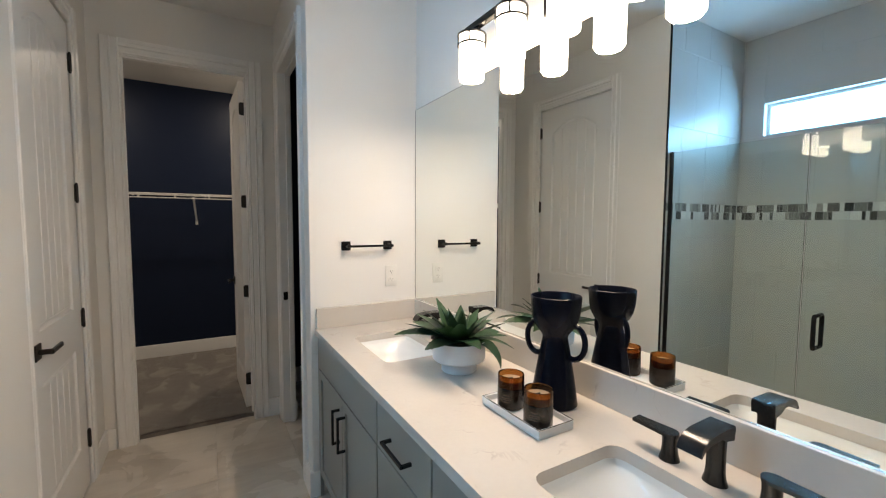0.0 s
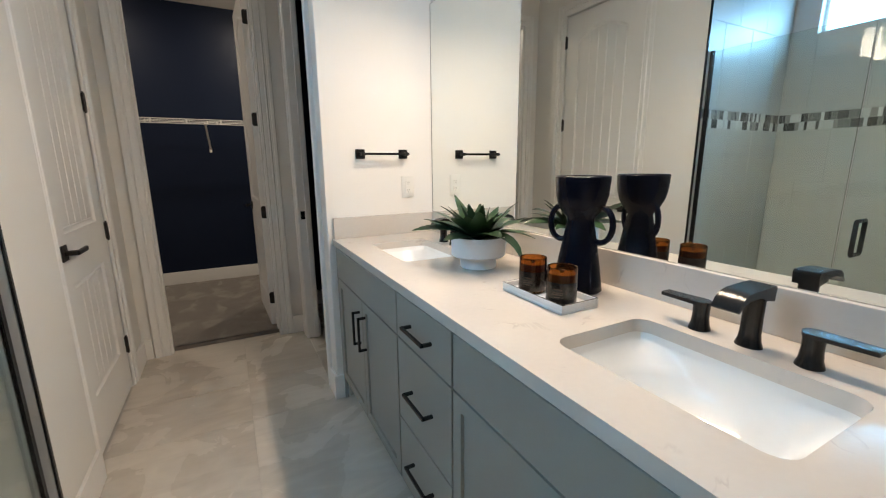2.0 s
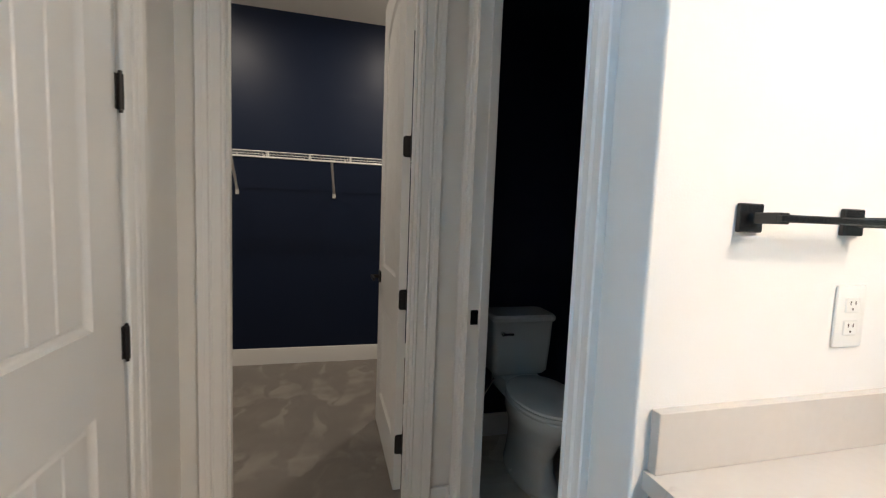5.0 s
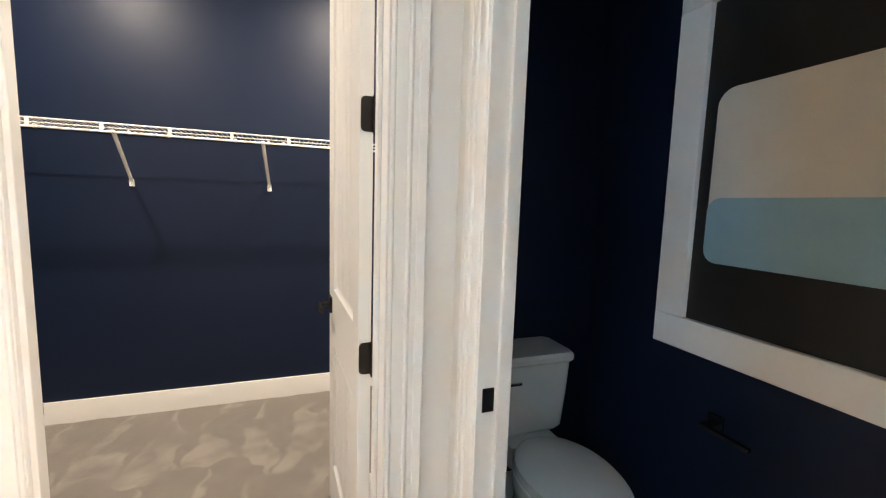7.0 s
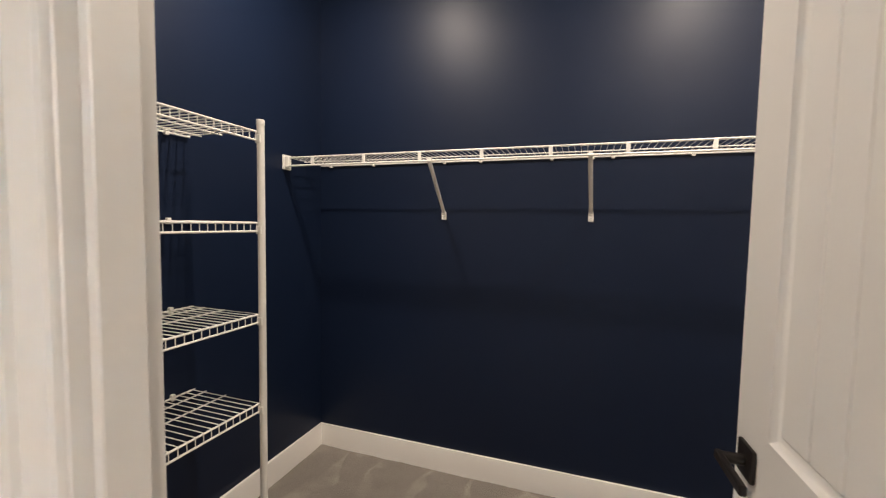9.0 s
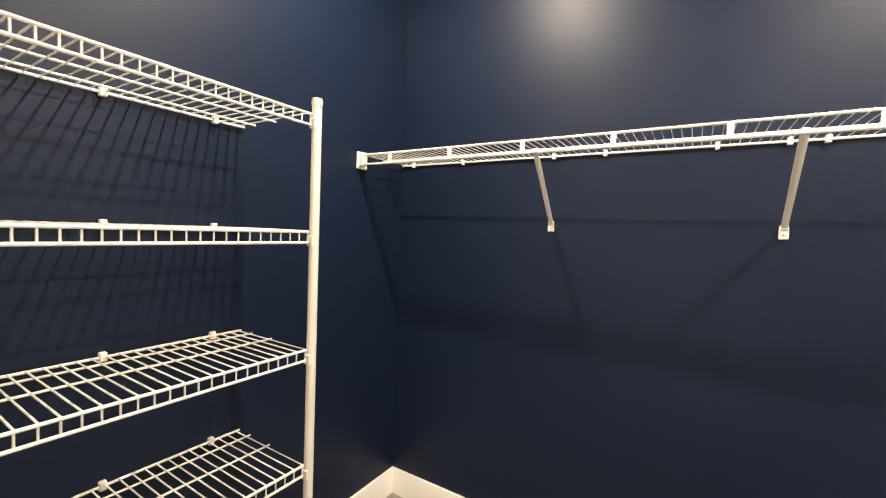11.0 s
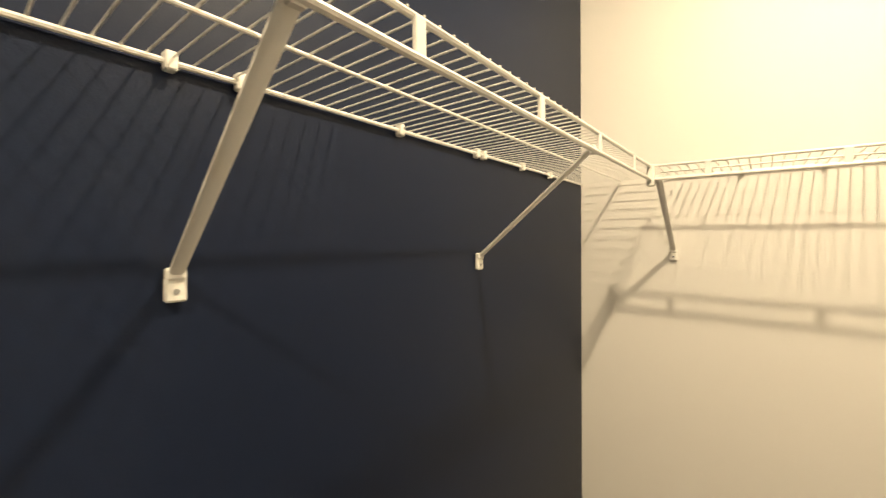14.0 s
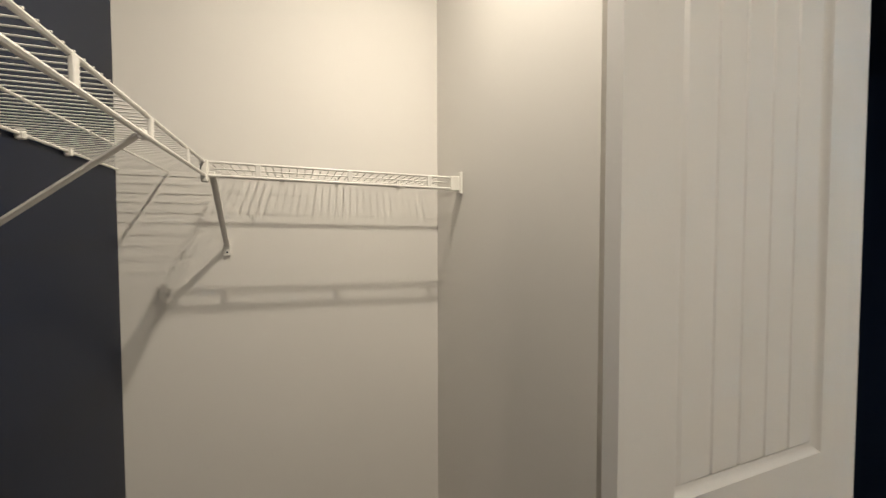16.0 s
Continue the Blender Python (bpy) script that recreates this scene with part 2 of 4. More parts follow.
# ---- mesh helpers ----
def box(bm, x0, x1, y0, y1, z0, z1, bevel=0.0, seg=1):
    m = Matrix.Translation(((x0 + x1) / 2, (y0 + y1) / 2, (z0 + z1) / 2)) @ Matrix.Diagonal((abs(x1 - x0), abs(y1 - y0), abs(z1 - z0), 1))
    r = bmesh.ops.create_cube(bm, size=1, matrix=m)
    if bevel:
        vs = set(r["verts"])
        es = [e for e in bm.edges if e.verts[0] in vs and e.verts[1] in vs]
        bmesh.ops.bevel(bm, geom=es, offset=bevel, segments=seg, affect="EDGES", profile=0.5)
    return bm


def rod(bm, a, b, r, seg=8, r2=None, caps=True):
    a, b = Vector(a), Vector(b)
    d = b - a
    m = Matrix.Translation((a + b) / 2) @ d.to_track_quat("Z", "Y").to_matrix().to_4x4()
    bmesh.ops.create_cone(bm, cap_ends=caps, segments=seg, radius1=r, radius2=r if r2 is None else r2, depth=d.length, matrix=m)
    return bm


def lathe(bm, profile, seg=32, center=(0, 0, 0), sx=1.0, sy=1.0):
    """Revolve (radius, height) pairs."""
    rings = []
    for r, z in profile:
        rings.append([bm.verts.new((center[0] + sx * r * math.cos(2 * math.pi * i / seg), center[1] + sy * r * math.sin(2 * math.pi * i / seg), center[2] + z)) for i in range(seg)])
    for a, b in zip(rings, rings[1:]):
        for i in range(seg):
            j = (i + 1) % seg
            bm.faces.new((a[i], a[j], b[j], b[i]))
    if profile[0][0] > 1e-6:
        bm.faces.new(list(reversed(rings[0])))
    if profile[-1][0] > 1e-6:
        bm.faces.new(rings[-1])
    return bm


def sweep(bm, points, r, seg=10):
    """A tube along points, its section carried along without twisting."""
    pts = [Vector(p) for p in points]
    rings = []
    u = None
    for i, p in enumerate(pts):
        d = (pts[min(i + 1, len(pts) - 1)] - pts[max(i - 1, 0)]).normalized()
        u = d.orthogonal().normalized() if u is None else (u - d * u.dot(d)).normalized()
        w = d.cross(u)
        rings.append([bm.verts.new(p + (u * math.cos(2 * math.pi * k / seg) + w * math.sin(2 * math.pi * k / seg)) * r) for k in range(seg)])
    for a, b in zip(rings, rings[1:]):
        for i in range(seg):
            j = (i + 1) % seg
            bm.faces.new((a[i], a[j], b[j], b[i]))
    bm.faces.new(list(reversed(rings[0])))
    bm.faces.new(rings[-1])
    return bm


def prism(bm, outline, axis, a, b):
    """Extrude a closed outline of (u, v) pairs along an axis from a to b."""
    def put(u, v, w):
        return {"x": (w, u, v), "y": (u, w, v), "z": (u, v, w)}[axis]
    lo = [bm.verts.new(put(u, v, a)) for u, v in outline]
    hi = [bm.verts.new(put(u, v, b)) for u, v in outline]
    n = len(outline)
    for i in range(n):
        j = (i + 1) % n
        bm.faces.new((lo[i], lo[j], hi[j], hi[i]))
    bm.faces.new(list(reversed(lo)))
    bm.faces.new(hi)
    return bm


def mesh_of(name, bm, mat, angle=35):
    bmesh.ops.recalc_face_normals(bm, faces=bm.faces)
    me = bpy.data.meshes.new(name)
    bm.to_mesh(me)
    bm.free()
    me.materials.append(mat)
    for p in me.polygons:
        p.use_smooth = True
    me.set_sharp_from_angle(angle=radians(angle))
    return me


def part(name, bm, mat, parent, label=""):
    ob = new(name, mesh_of(name, bm, mat))
    ob.parent = parent
    if label:
        tagged(ob, label)
    return ob


def thing(name, loc, label, category, group="", rz=0.0):
    ob = new(name)
    ob.matrix_basis = pose(*loc, 0, 0, rz)
    return tagged(ob, label, category, group)


def whole(name, bm, mat, label, category="", kind="", group="", loc=(0, 0, 0)):
    ob = new(name, mesh_of(name, bm, mat))
    ob.location = loc
    return tagged(ob, label, category, group, kind)


def B():
    return bmesh.new()


# ---- structure ----
H = 2.78          # ceiling height
FZ = -0.03        # tiled floor level, just below the carpet
DH = 2.43         # head of the door openings


def wall(name, boxes, mat, label):
    bm = B()
    for b in boxes:
        box(bm, *b)
    return whole(name, bm, mat, label, "wall", "structure")


wall("wall_mirror", [(1.30, 1.42, -1.6, 2.60, -0.12, H)], WALL, "warm white painted wall behind the vanity mirror")
bm = B()
prism(bm, [(1.62, 2.60), (1.62, 2.70), (0.70, 2.70), (0.70, 2.606)] + [(0.706 - 0.006 * math.cos(radians(a)), 2.606 - 0.006 * math.sin(radians(a))) for a in (10, 20, 30, 40, 50, 60, 70, 80)] + [(0.706, 2.60)], "z", -0.12, H)
towel_wall = whole("wall_towel", bm, WALL, "warm white painted end wall beside the vanity", "wall", "structure")
for p in towel_wall.data.polygons:
    p.use_smooth = False
wall("wall_toilet_front", [(0.70, 0.775, 2.70, 2.79, -0.12, H), (0.70, 0.775, 3.51, 3.668, -0.12, H), (0.70, 0.775, 2.79, 3.51, DH, H)], WALL, "warm white wall with the toilet room opening")
wall("wall_closet_front", [(-1.33, -0.190, 3.668, 3.722, -0.12, H), (0.536, 0.775, 3.668, 3.785, -0.12, H), (-0.190, 0.536, 3.668, 3.722, DH, H)], WALL, "warm white wall with the closet doorway")
wall("wall_linen", [(-0.45, -0.305, 2.112, 2.468, -0.12, H), (-0.45, -0.33, 2.468, 2.555, -0.12, H), (-0.45, -0.33, 3.315, 3.668, -0.12, H), (-0.45, -0.33, 2.555, 3.315, DH, H)], WALL, "warm white hall wall with a linen closet doorway")
wall("wall_shower_end", [(-1.37, -0.45, 2.112, 2.212, -0.12, H)], WALL, "end wall of the shower")
wall("wall_shower_near", [(-1.50, -0.33, 0.28, 0.40, -0.12, H)], WALL, "near end wall of the shower")
wall("wall_bath_left", [(-0.45, -0.33, -1.6, 0.28, -0.12, H)], WALL, "plain warm white bathroom wall")
wall("wall_bath_rear", [(-0.45, 1.42, -1.72, -1.6, -0.12, H)], WALL, "plain warm white rear bathroom wall")
WY0, WY1, WZ0, WZ1 = 0.85, 1.955, 2.05, 2.29
wall("wall_shower_back", [(-1.37, -1.26, 0.28, WY0, -0.12, H), (-1.37, -1.26, WY1, 2.112, -0.12, H), (-1.37, -1.26, WY0, WY1, -0.12, WZ0), (-1.37, -1.26, WY0, WY1, WZ1, H)], WALL, "outer wall of the shower with a high window")
wall("wall_closet_left", [(-1.45, -1.33, 3.68, 5.65, -0.12, H)], NAVY, "navy painted closet wall behind the wire tower")
wall("wall_closet_back", [(-1.33, 1.63, 5.53, 5.65, -0.12, H)], NAVY, "navy painted closet back wall")
wall("wall_closet_right", [(1.63, 1.75, 4.25, 5.65, -0.12, H)], WALL, "warm white closet side wall")
wall("wall_closet_jog", [(0.62, 1.63, 4.31, 4.37, -0.12, H), (0.62, 0.70, 3.785, 4.31, -0.12, H)], WALL, "warm white closet wall behind the open door")
wall("wall_toilet_back", [(0.775, 1.63, 4.25, 4.31, -0.12, H)], NAVY, "navy painted wall behind the toilet")
wall("wall_toilet_left", [(0.70, 0.775, 3.785, 4.31, -0.12, H)], NAVY, "navy painted toilet room side wall")
wall("wall_toilet_right", [(1.63, 1.75, 2.60, 4.25, -0.12, H)], NAVY, "navy painted toilet room wall with the picture")
wall("wall_toilet_near", [(0.775, 1.63, 2.70, 2.76, -0.12, H)], NAVY, "navy painted toilet room front wall")
bm = B()
box(bm, -1.52, 1.75, -1.72, 3.74, H, H + 0.1)
box(bm, -1.45, 1.75, 3.74, 5.65, H, H + 0.1)
whole("ceiling", bm, CEIL, "matt white painted plaster ceiling", "ceiling", "structure")

bm = B()
box(bm, -1.52, 1.75, -1.72, 3.722, -0.16, FZ - 0.012)
box(bm, 0.775, 1.63, 3.735, 4.25, -0.16, FZ - 0.012)
whole("floor", bm, FGROUT, "grouted floor slab under the tiles", "floor", "structure")
bm = B()
bmesh.ops.create_grid(bm, x_segments=120, y_segments=80, size=0.5, matrix=Matrix.Translation((0.15, 4.686, 0)) @ Matrix.Diagonal((3.2, 1.928, 1, 1)))
bmesh.ops.delete(bm, geom=[v for v in bm.verts if v.co.x > 0.68 and v.co.y < 4.33], context="VERTS")
for v in bm.verts:
    v.co.z = 0.004 * noise.noise(v.co * 9) + 0.003 * noise.noise(v.co * 31) + 0.004
box(bm, -1.45, 0.775, 3.722, 4.30, -0.16, -0.004)
box(bm, -1.45, 1.75, 4.30, 5.65, -0.16, -0.004)
whole("closet_carpet", bm, CARPET, "taupe cut-pile carpet with vacuum marks", "carpet", "structure")

# ---- window of the shower ----
win = tagged(new("window_1"), "high narrow fixed window with a pale vinyl frame in the shower", "window", "", "structure")
win.location = (-1.32, (WY0 + WY1) / 2, WZ0)
hw, wh = (WY1 - WY0) / 2, WZ1 - WZ0
for nm, b in (("window_frame", (-0.03, 0.02, -hw, hw, 0, 0.022)), ("window_frame", (-0.03, 0.02, -hw, hw, wh - 0.022, wh)), ("window_frame", (-0.03, 0.02, -hw, -hw + 0.022, 0.022, wh - 0.022)), ("window_frame", (-0.03, 0.02, hw - 0.022, hw, 0.022, wh - 0.022))):
    part(nm, box(B(), *b, 0.002), VENT, win)
pane = part("pane", box(B(), -0.012, -0.008, -hw + 0.022, hw - 0.022, 0.022, wh - 0.022), PANE, win)
pane.visible_shadow = False
sill = part("window_sill", box(B(), 0.02, 0.07, -hw, hw, -0.006, 0.006, 0.002), TILE, win)


# ---- trim ----
def casing_profile(w):
    """(across, out) outline of a moulded door casing of width w, from the opening outward."""
    return [(0, 0), (0, 0.008), (0.002, 0.011), (0.006, 0.0125), (0.010, 0.011), (0.012, 0.0080), (0.015, 0.0088), (0.040, 0.0110), (0.042, 0.0160), (0.046, 0.0182), (0.050, 0.0165), (0.053, 0.0140), (0.066, 0.0148), (0.068, 0.0172), (0.076, 0.0182), (w - 0.003, 0.019), (w, 0.016), (w, 0)]


def casing(name, axis, plane, sign, a, b, top, label, w=0.09, legs=(1, 1)):
    """A casing round an opening a..b on a wall plane; axis is the wall's normal, sign its side."""
    prof = casing_profile(w)
    th = tagged(new(name), label, "door casing", "", "structure")
    for side, on in ((0, legs[0]), (1, legs[1])):
        if not on:
            continue
        bm = B()
        out = []
        for u, v in prof:
            c = a - u if side == 0 else b + u
            d = plane + sign * v
            out.append((c, d) if axis == "y" else (d, c))
        prism(bm, out, "z", FZ, top + w)
        part("casing_leg", bm, TRIM, th)
    bm = B()
    if axis == "y":
        prism(bm, [(plane + sign * v, top + u) for u, v in prof], "x", a + 0.0005, b - 0.0005)
    else:
        prism(bm, [(plane + sign * v, top + u) for u, v in prof], "y", a + 0.0005, b - 0.0005)
    part("casing_head", bm, TRIM, th)
    return th


JT = 2.415
casing("trim_closet_door", "y", 3.668, -1, -0.176, 0.524, JT, "white moulded casing round the closet doorway")
casing("trim_toilet_door", "x", 0.70, -1, 2.797, 3.503, JT, "white moulded casing round the toilet room doorway", w=0.085)
casing("trim_linen_door", "x", -0.33, 1, 2.562, 3.308, JT, "white moulded casing round the linen closet door")


def jamb(name, axis, lo, hi, a, b, stop_at, label, hi2=None):
    """Jamb boards lining an opening a..b through a wall lo..hi, with door stops."""
    th = tagged(new(name), label, "door jamb", "", "structure")

    def put(c0, c1, d0, d1, z0, z1):
        bm = B()
        if axis == "y":
            box(bm, c0, c1, d0, d1, z0, z1, 0.0012)
        else:
            box(bm, d0, d1, c0, c1, z0, z1, 0.0012)
        return bm
    part("jamb_board", put(a - 0.012, a + 0.006, lo, hi, FZ, JT), TRIM, th)
    part("jamb_board", put(b - 0.006, b + 0.012, lo, hi if hi2 is None else hi2, FZ, JT), TRIM, th)
    part("jamb_head", put(a + 0.006, b - 0.006, lo, hi, JT - 0.006, JT + 0.012), TRIM, th)
    part("door_stop", put(a + 0.006, a + 0.017, stop_at, stop_at + 0.032, FZ, JT - 0.006), TRIM, th)
    part("door_stop", put(b - 0.017, b - 0.006, stop_at + (0.055 if hi2 else 0), stop_at + (0.055 if hi2 else 0) + 0.032, FZ, JT - 0.006), TRIM, th)
    part("door_stop", put(a + 0.017, b - 0.017, stop_at, stop_at + 0.036, JT - 0.017, JT - 0.006), TRIM, th)
    return th


jc = jamb("frame_closet_door", "y", 3.662, 3.726, -0.180, 0.524, 3.675, "white painted closet door jamb with stops", 3.790)
jw = jamb("frame_toilet_door", "x", 0.694, 0.779, 2.797, 3.503, 0.742, "white painted toilet room jamb with black strike plate")
part("strike_plate", box(B(), 0.708, 0.7375, 3.4955, 3.4985, 0.856, 0.913, 0.001), BLACK, jw, "black metal strike plate")
part("strike_plate", box(B(), -0.1755, -0.1720, 3.7075, 3.727, 0.868, 0.925, 0.001), BLACK, jc, "black metal strike plate")


def baseboards(name, runs, label, z0=0.0):
    """Each run: x0, x1, y0, y1 of the board's footprint."""
    th = tagged(new(name), label, "baseboard", "", "structure")
    for x0, x1, y0, y1 in runs:
        bm = box(B(), x0, x1, y0, y1, z0, z0 + 0.135)
        top = [e for e in bm.edges if all(v.co.z > z0 + 0.13 for v in e.verts)]
        bmesh.ops.bevel(bm, geom=top, offset=0.006, segments=2, affect="EDGES", profile=0.6)
        part("baseboard_run", bm, TRIM, th)
    return th


baseboards("baseboard_closet", [(-1.33, 1.63, 5.514, 5.53), (-1.33, -1.314, 3.722, 5.514), (1.614, 1.63, 4.37, 5.514), (0.62, 1.614, 4.37, 4.386), (0.604, 0.62, 3.80, 4.386), (-1.314, -0.29, 3.722, 3.738)], "white painted baseboard round the closet")
baseboards("baseboard_bath", [(-0.305, -0.289, 2.112, 2.468), (-0.33, -0.314, 3.400, 3.668), (-0.314, -0.272, 3.652, 3.668), (0.616, 0.70, 3.652, 3.668), (0.684, 0.70, 3.590, 3.652), (0.684, 0.70, 2.584, 2.710), (0.70, 0.765, 2.584, 2.60), (-0.33, -0.314, -1.6, 0.28), (-0.314, 1.30, -1.6, -1.584)], "white painted baseboard of the bathroom", FZ)
baseboards("baseboard_toilet", [(0.775, 1.63, 4.234, 4.25), (1.614, 1.63, 2.76, 4.234), (0.775, 0.791, 3.515, 4.234)], "white painted baseboard of the toilet room", FZ)


# ---- doors ----
def panel_door(name, width, height, label, z0=0.012, st2=0.132, lr1=0.958):
    """A two-panel plank door with an arched upper panel. Local: hinge edge at x=0, leaf to x=-width, thickness y 0..-0.035, z from 0.012."""
    T = 0.035
    th = thing(name, (0, 0, 0), label, "door")
    st, z1 = 0.132, height
    br, lr0 = 0.225, 0.745
    xl, xr = -width + st, -st2
    rise = 0.085
    ztop = z1 - 0.13

    def arch(x):
        c = (xl + xr) / 2
        s = (x - c) / ((xr - xl) / 2)
        return ztop - rise * s * s
    bm = B()
    box(bm, -width, xl, -T, 0, z0, z1)
    box(bm, xr, 0, -T, 0, z0, z1)
    box(bm, xl, xr, -T, 0, z0, br)
    box(bm, xl, xr, -T, 0, lr0, lr1)
    n = 14
    xs = [xl + (xr - xl) * i / n for i in range(n + 1)]
    prism(bm, [(x, arch(x)) for x in xs] + [(xr, z1), (xl, z1)], "y", -T, 0)
    part("leaf", bm, DOORP, th)
    for lo, hi, arched in ((br, lr0, False), (lr1, None, True)):
        for face, sg in ((0.0, -1), (-T, 1)):
            def loop(ins, dep):
                pts = []
                x0, x1 = xl + ins, xr - ins
                pts.append((x0, lo + ins))
                pts.append((x1, lo + ins))
                m = 14
                for i in range(m + 1):
                    x = x1 + (x0 - x1) * i / m
                    z = (arch(x) if arched else hi) - ins
                    pts.append((x, z))
                return [(x, face + sg * dep, z) for x, z in pts]
            bm = B()
            loops = [[bm.verts.new(p) for p in loop(i, d)] for i, d in ((0, 0.0005), (0.003, 0.0065), (0.012, 0.0122), (0.019, 0.0130), (0.026, 0.0075))]
            for a, b in zip(loops, loops[1:]):
                k = len(a)
                for i in range(k):
                    bm.faces.new((a[i], a[(i + 1) % k], b[(i + 1) % k], b[i]))
            # planks with grooves between them
            ins = 0.026
            x0, x1 = xl + ins, xr - ins
            cnt = 5
            g = 0.0045
            for i in range(cnt):
                pa = x0 + (x1 - x0) * i / cnt
                pb = x0 + (x1 - x0) * (i + 1) / cnt
                ga = pa + (g if i else 0)
                gb = pb - (g if i < cnt - 1 else 0)
                ks = 4

                def top(x):
                    return (arch(x) if arched else hi) - ins
                for k in range(ks):
                    q0, q1 = ga + (gb - ga) * k / ks, ga + (gb - ga) * (k + 1) / ks
                    y = face + sg * 0.0075
                    bm.faces.new([bm.verts.new(p) for p in ((q0, y, lo + ins), (q1, y, lo + ins), (q1, y, top(q1)), (q0, y, top(q0)))])
                if i < cnt - 1:
                    y0, y1 = face + sg * 0.0075, face + sg * 0.013
                    for u0, u1, w0, w1 in ((gb, pb, y0, y1), (pb, pb + g, y1, y0)):
                        bm.faces.new([bm.verts.new(p) for p in ((u0, w0, lo + ins), (u1, w1, lo + ins), (u1, w1, top(u1)), (u0, w0, top(u0)))])
            bmesh.ops.remove_doubles(bm, verts=bm.verts, dist=0.00005)
            part("panel", bm, DOORP, th)
    return th


def lever(parent, x, z, face, sg, toward):
    """A black lever handle on a square rosette. sg: side of the leaf, toward: +1/-1 along x."""
    bm = box(B(), x - 0.032, x + 0.032, face, face + sg * 0.009, z - 0.032, z + 0.032, 0.002)
    ros = part("rosette", bm, BRONZE, parent, "black metal square rosette")
    bm = B()
    rod(bm, (x, face + sg * 0.009, z), (x, face + sg * 0.05, z), 0.011, 14)
    a, b = (x - toward * 0.012, x + toward * 0.115)
    box(bm, min(a, b), max(a, b), face + sg * 0.043, face + sg * 0.056, z - 0.010, z + 0.010, 0.003)
    part("lever", bm, BRONZE, parent, "black metal lever handle")


def hinge_set(parent, zs, build):
    for z in zs:
        part("hinge", build(z), BRONZE, parent, "black metal butt hinge")


HZ = (0.228, 0.890, 1.550, 2.213)

# linen door, closed, opening toward the hall; hinged at the far end
linen = panel_door("door_1", 0.738, 2.405, "closed white two-panel plank door with black lever", FZ + 0.01)
linen.matrix_basis = pose(-0.371, 3.304, 0, 0, 0, 90)


def knuckle(z):
    bm = B()
    rod(bm, (0.004, -0.043, z - 0.045), (0.004, -0.043, z + 0.045), 0.0075, 12)
    rod(bm, (0.004, -0.043, z + 0.045), (0.004, -0.043, z + 0.053), 0.005, 10)
    rod(bm, (0.004, -0.043, z - 0.053), (0.004, -0.043, z - 0.045), 0.005, 10)
    box(bm, -0.008, 0.012, -0.037, -0.0335, z - 0.045, z + 0.045, 0.0008)
    return bm


# closet door, standing open into the closet
closet_door = panel_door("door_2", 0.672, 2.405, "open white two-panel plank door with black hinges", st2=0.090, lr1=0.972)
closet_door.matrix_basis = pose(0.510, 3.806, 0, 0, 0, -87.9)


def leaf_plate(z):
    bm = B()
    out = [(-0.001, z - 0.045)] + [(-0.001, z + 0.045)]
    for a in range(0, 91, 30):
        out.append((-0.021 - 0.012 * math.sin(radians(a)), z + 0.033 + 0.012 * math.cos(radians(a))))
    for a in range(0, 91, 30):
        out.append((-0.021 - 0.012 * math.cos(radians(a)), z - 0.033 - 0.012 * math.sin(radians(a))))
    prism(bm, out, "x", 0.0005, 0.0035)
    rod(bm, (0.006, 0.004, z - 0.046), (0.006, 0.004, z + 0.046), 0.0075, 12)
    rod(bm, (0.006, 0.004, z + 0.046), (0.006, 0.004, z + 0.054), 0.005, 10)
    rod(bm, (0.006, 0.004, z - 0.054), (0.006, 0.004, z - 0.046), 0.005, 10)
    box(bm, 0.008, 0.050, 0.0052, 0.0082, z - 0.044, z + 0.044, 0.001)
    for dz in (-0.028, 0.0, 0.028):
        yy = -0.017 + 0.006 * (1 if dz else -1)
        rod(bm, (0.0035, yy, z + dz), (0.0042, yy, z + dz), 0.0038, 8)
    return bm


hinge_set(closet_door, HZ, leaf_plate)
lever(closet_door, -0.672 + 0.062, 0.900, -0.035, -1, 1)
lever(closet_door, -0.672 + 0.062, 0.900, 0.0, 1, 1)
part("latch_plate", box(B(), -0.6745, -0.6722, -0.030, -0.006, 0.872, 0.928, 0.0006), BRONZE, closet_door, "black latch plate")
hinge_set(linen, HZ, knuckle)
lever(linen, -0.738 + 0.075, 0.888, -0.035, -1, 1)
part("latch_plate", box(B(), -0.7405, -0.7385, -0.030, -0.006, 0.872, 0.928, 0.0006), BRONZE, linen, "black latch plate")

# ---- vanity ----
CT = 0.858        # counter top height
FX = 0.752        # cabinet face plane


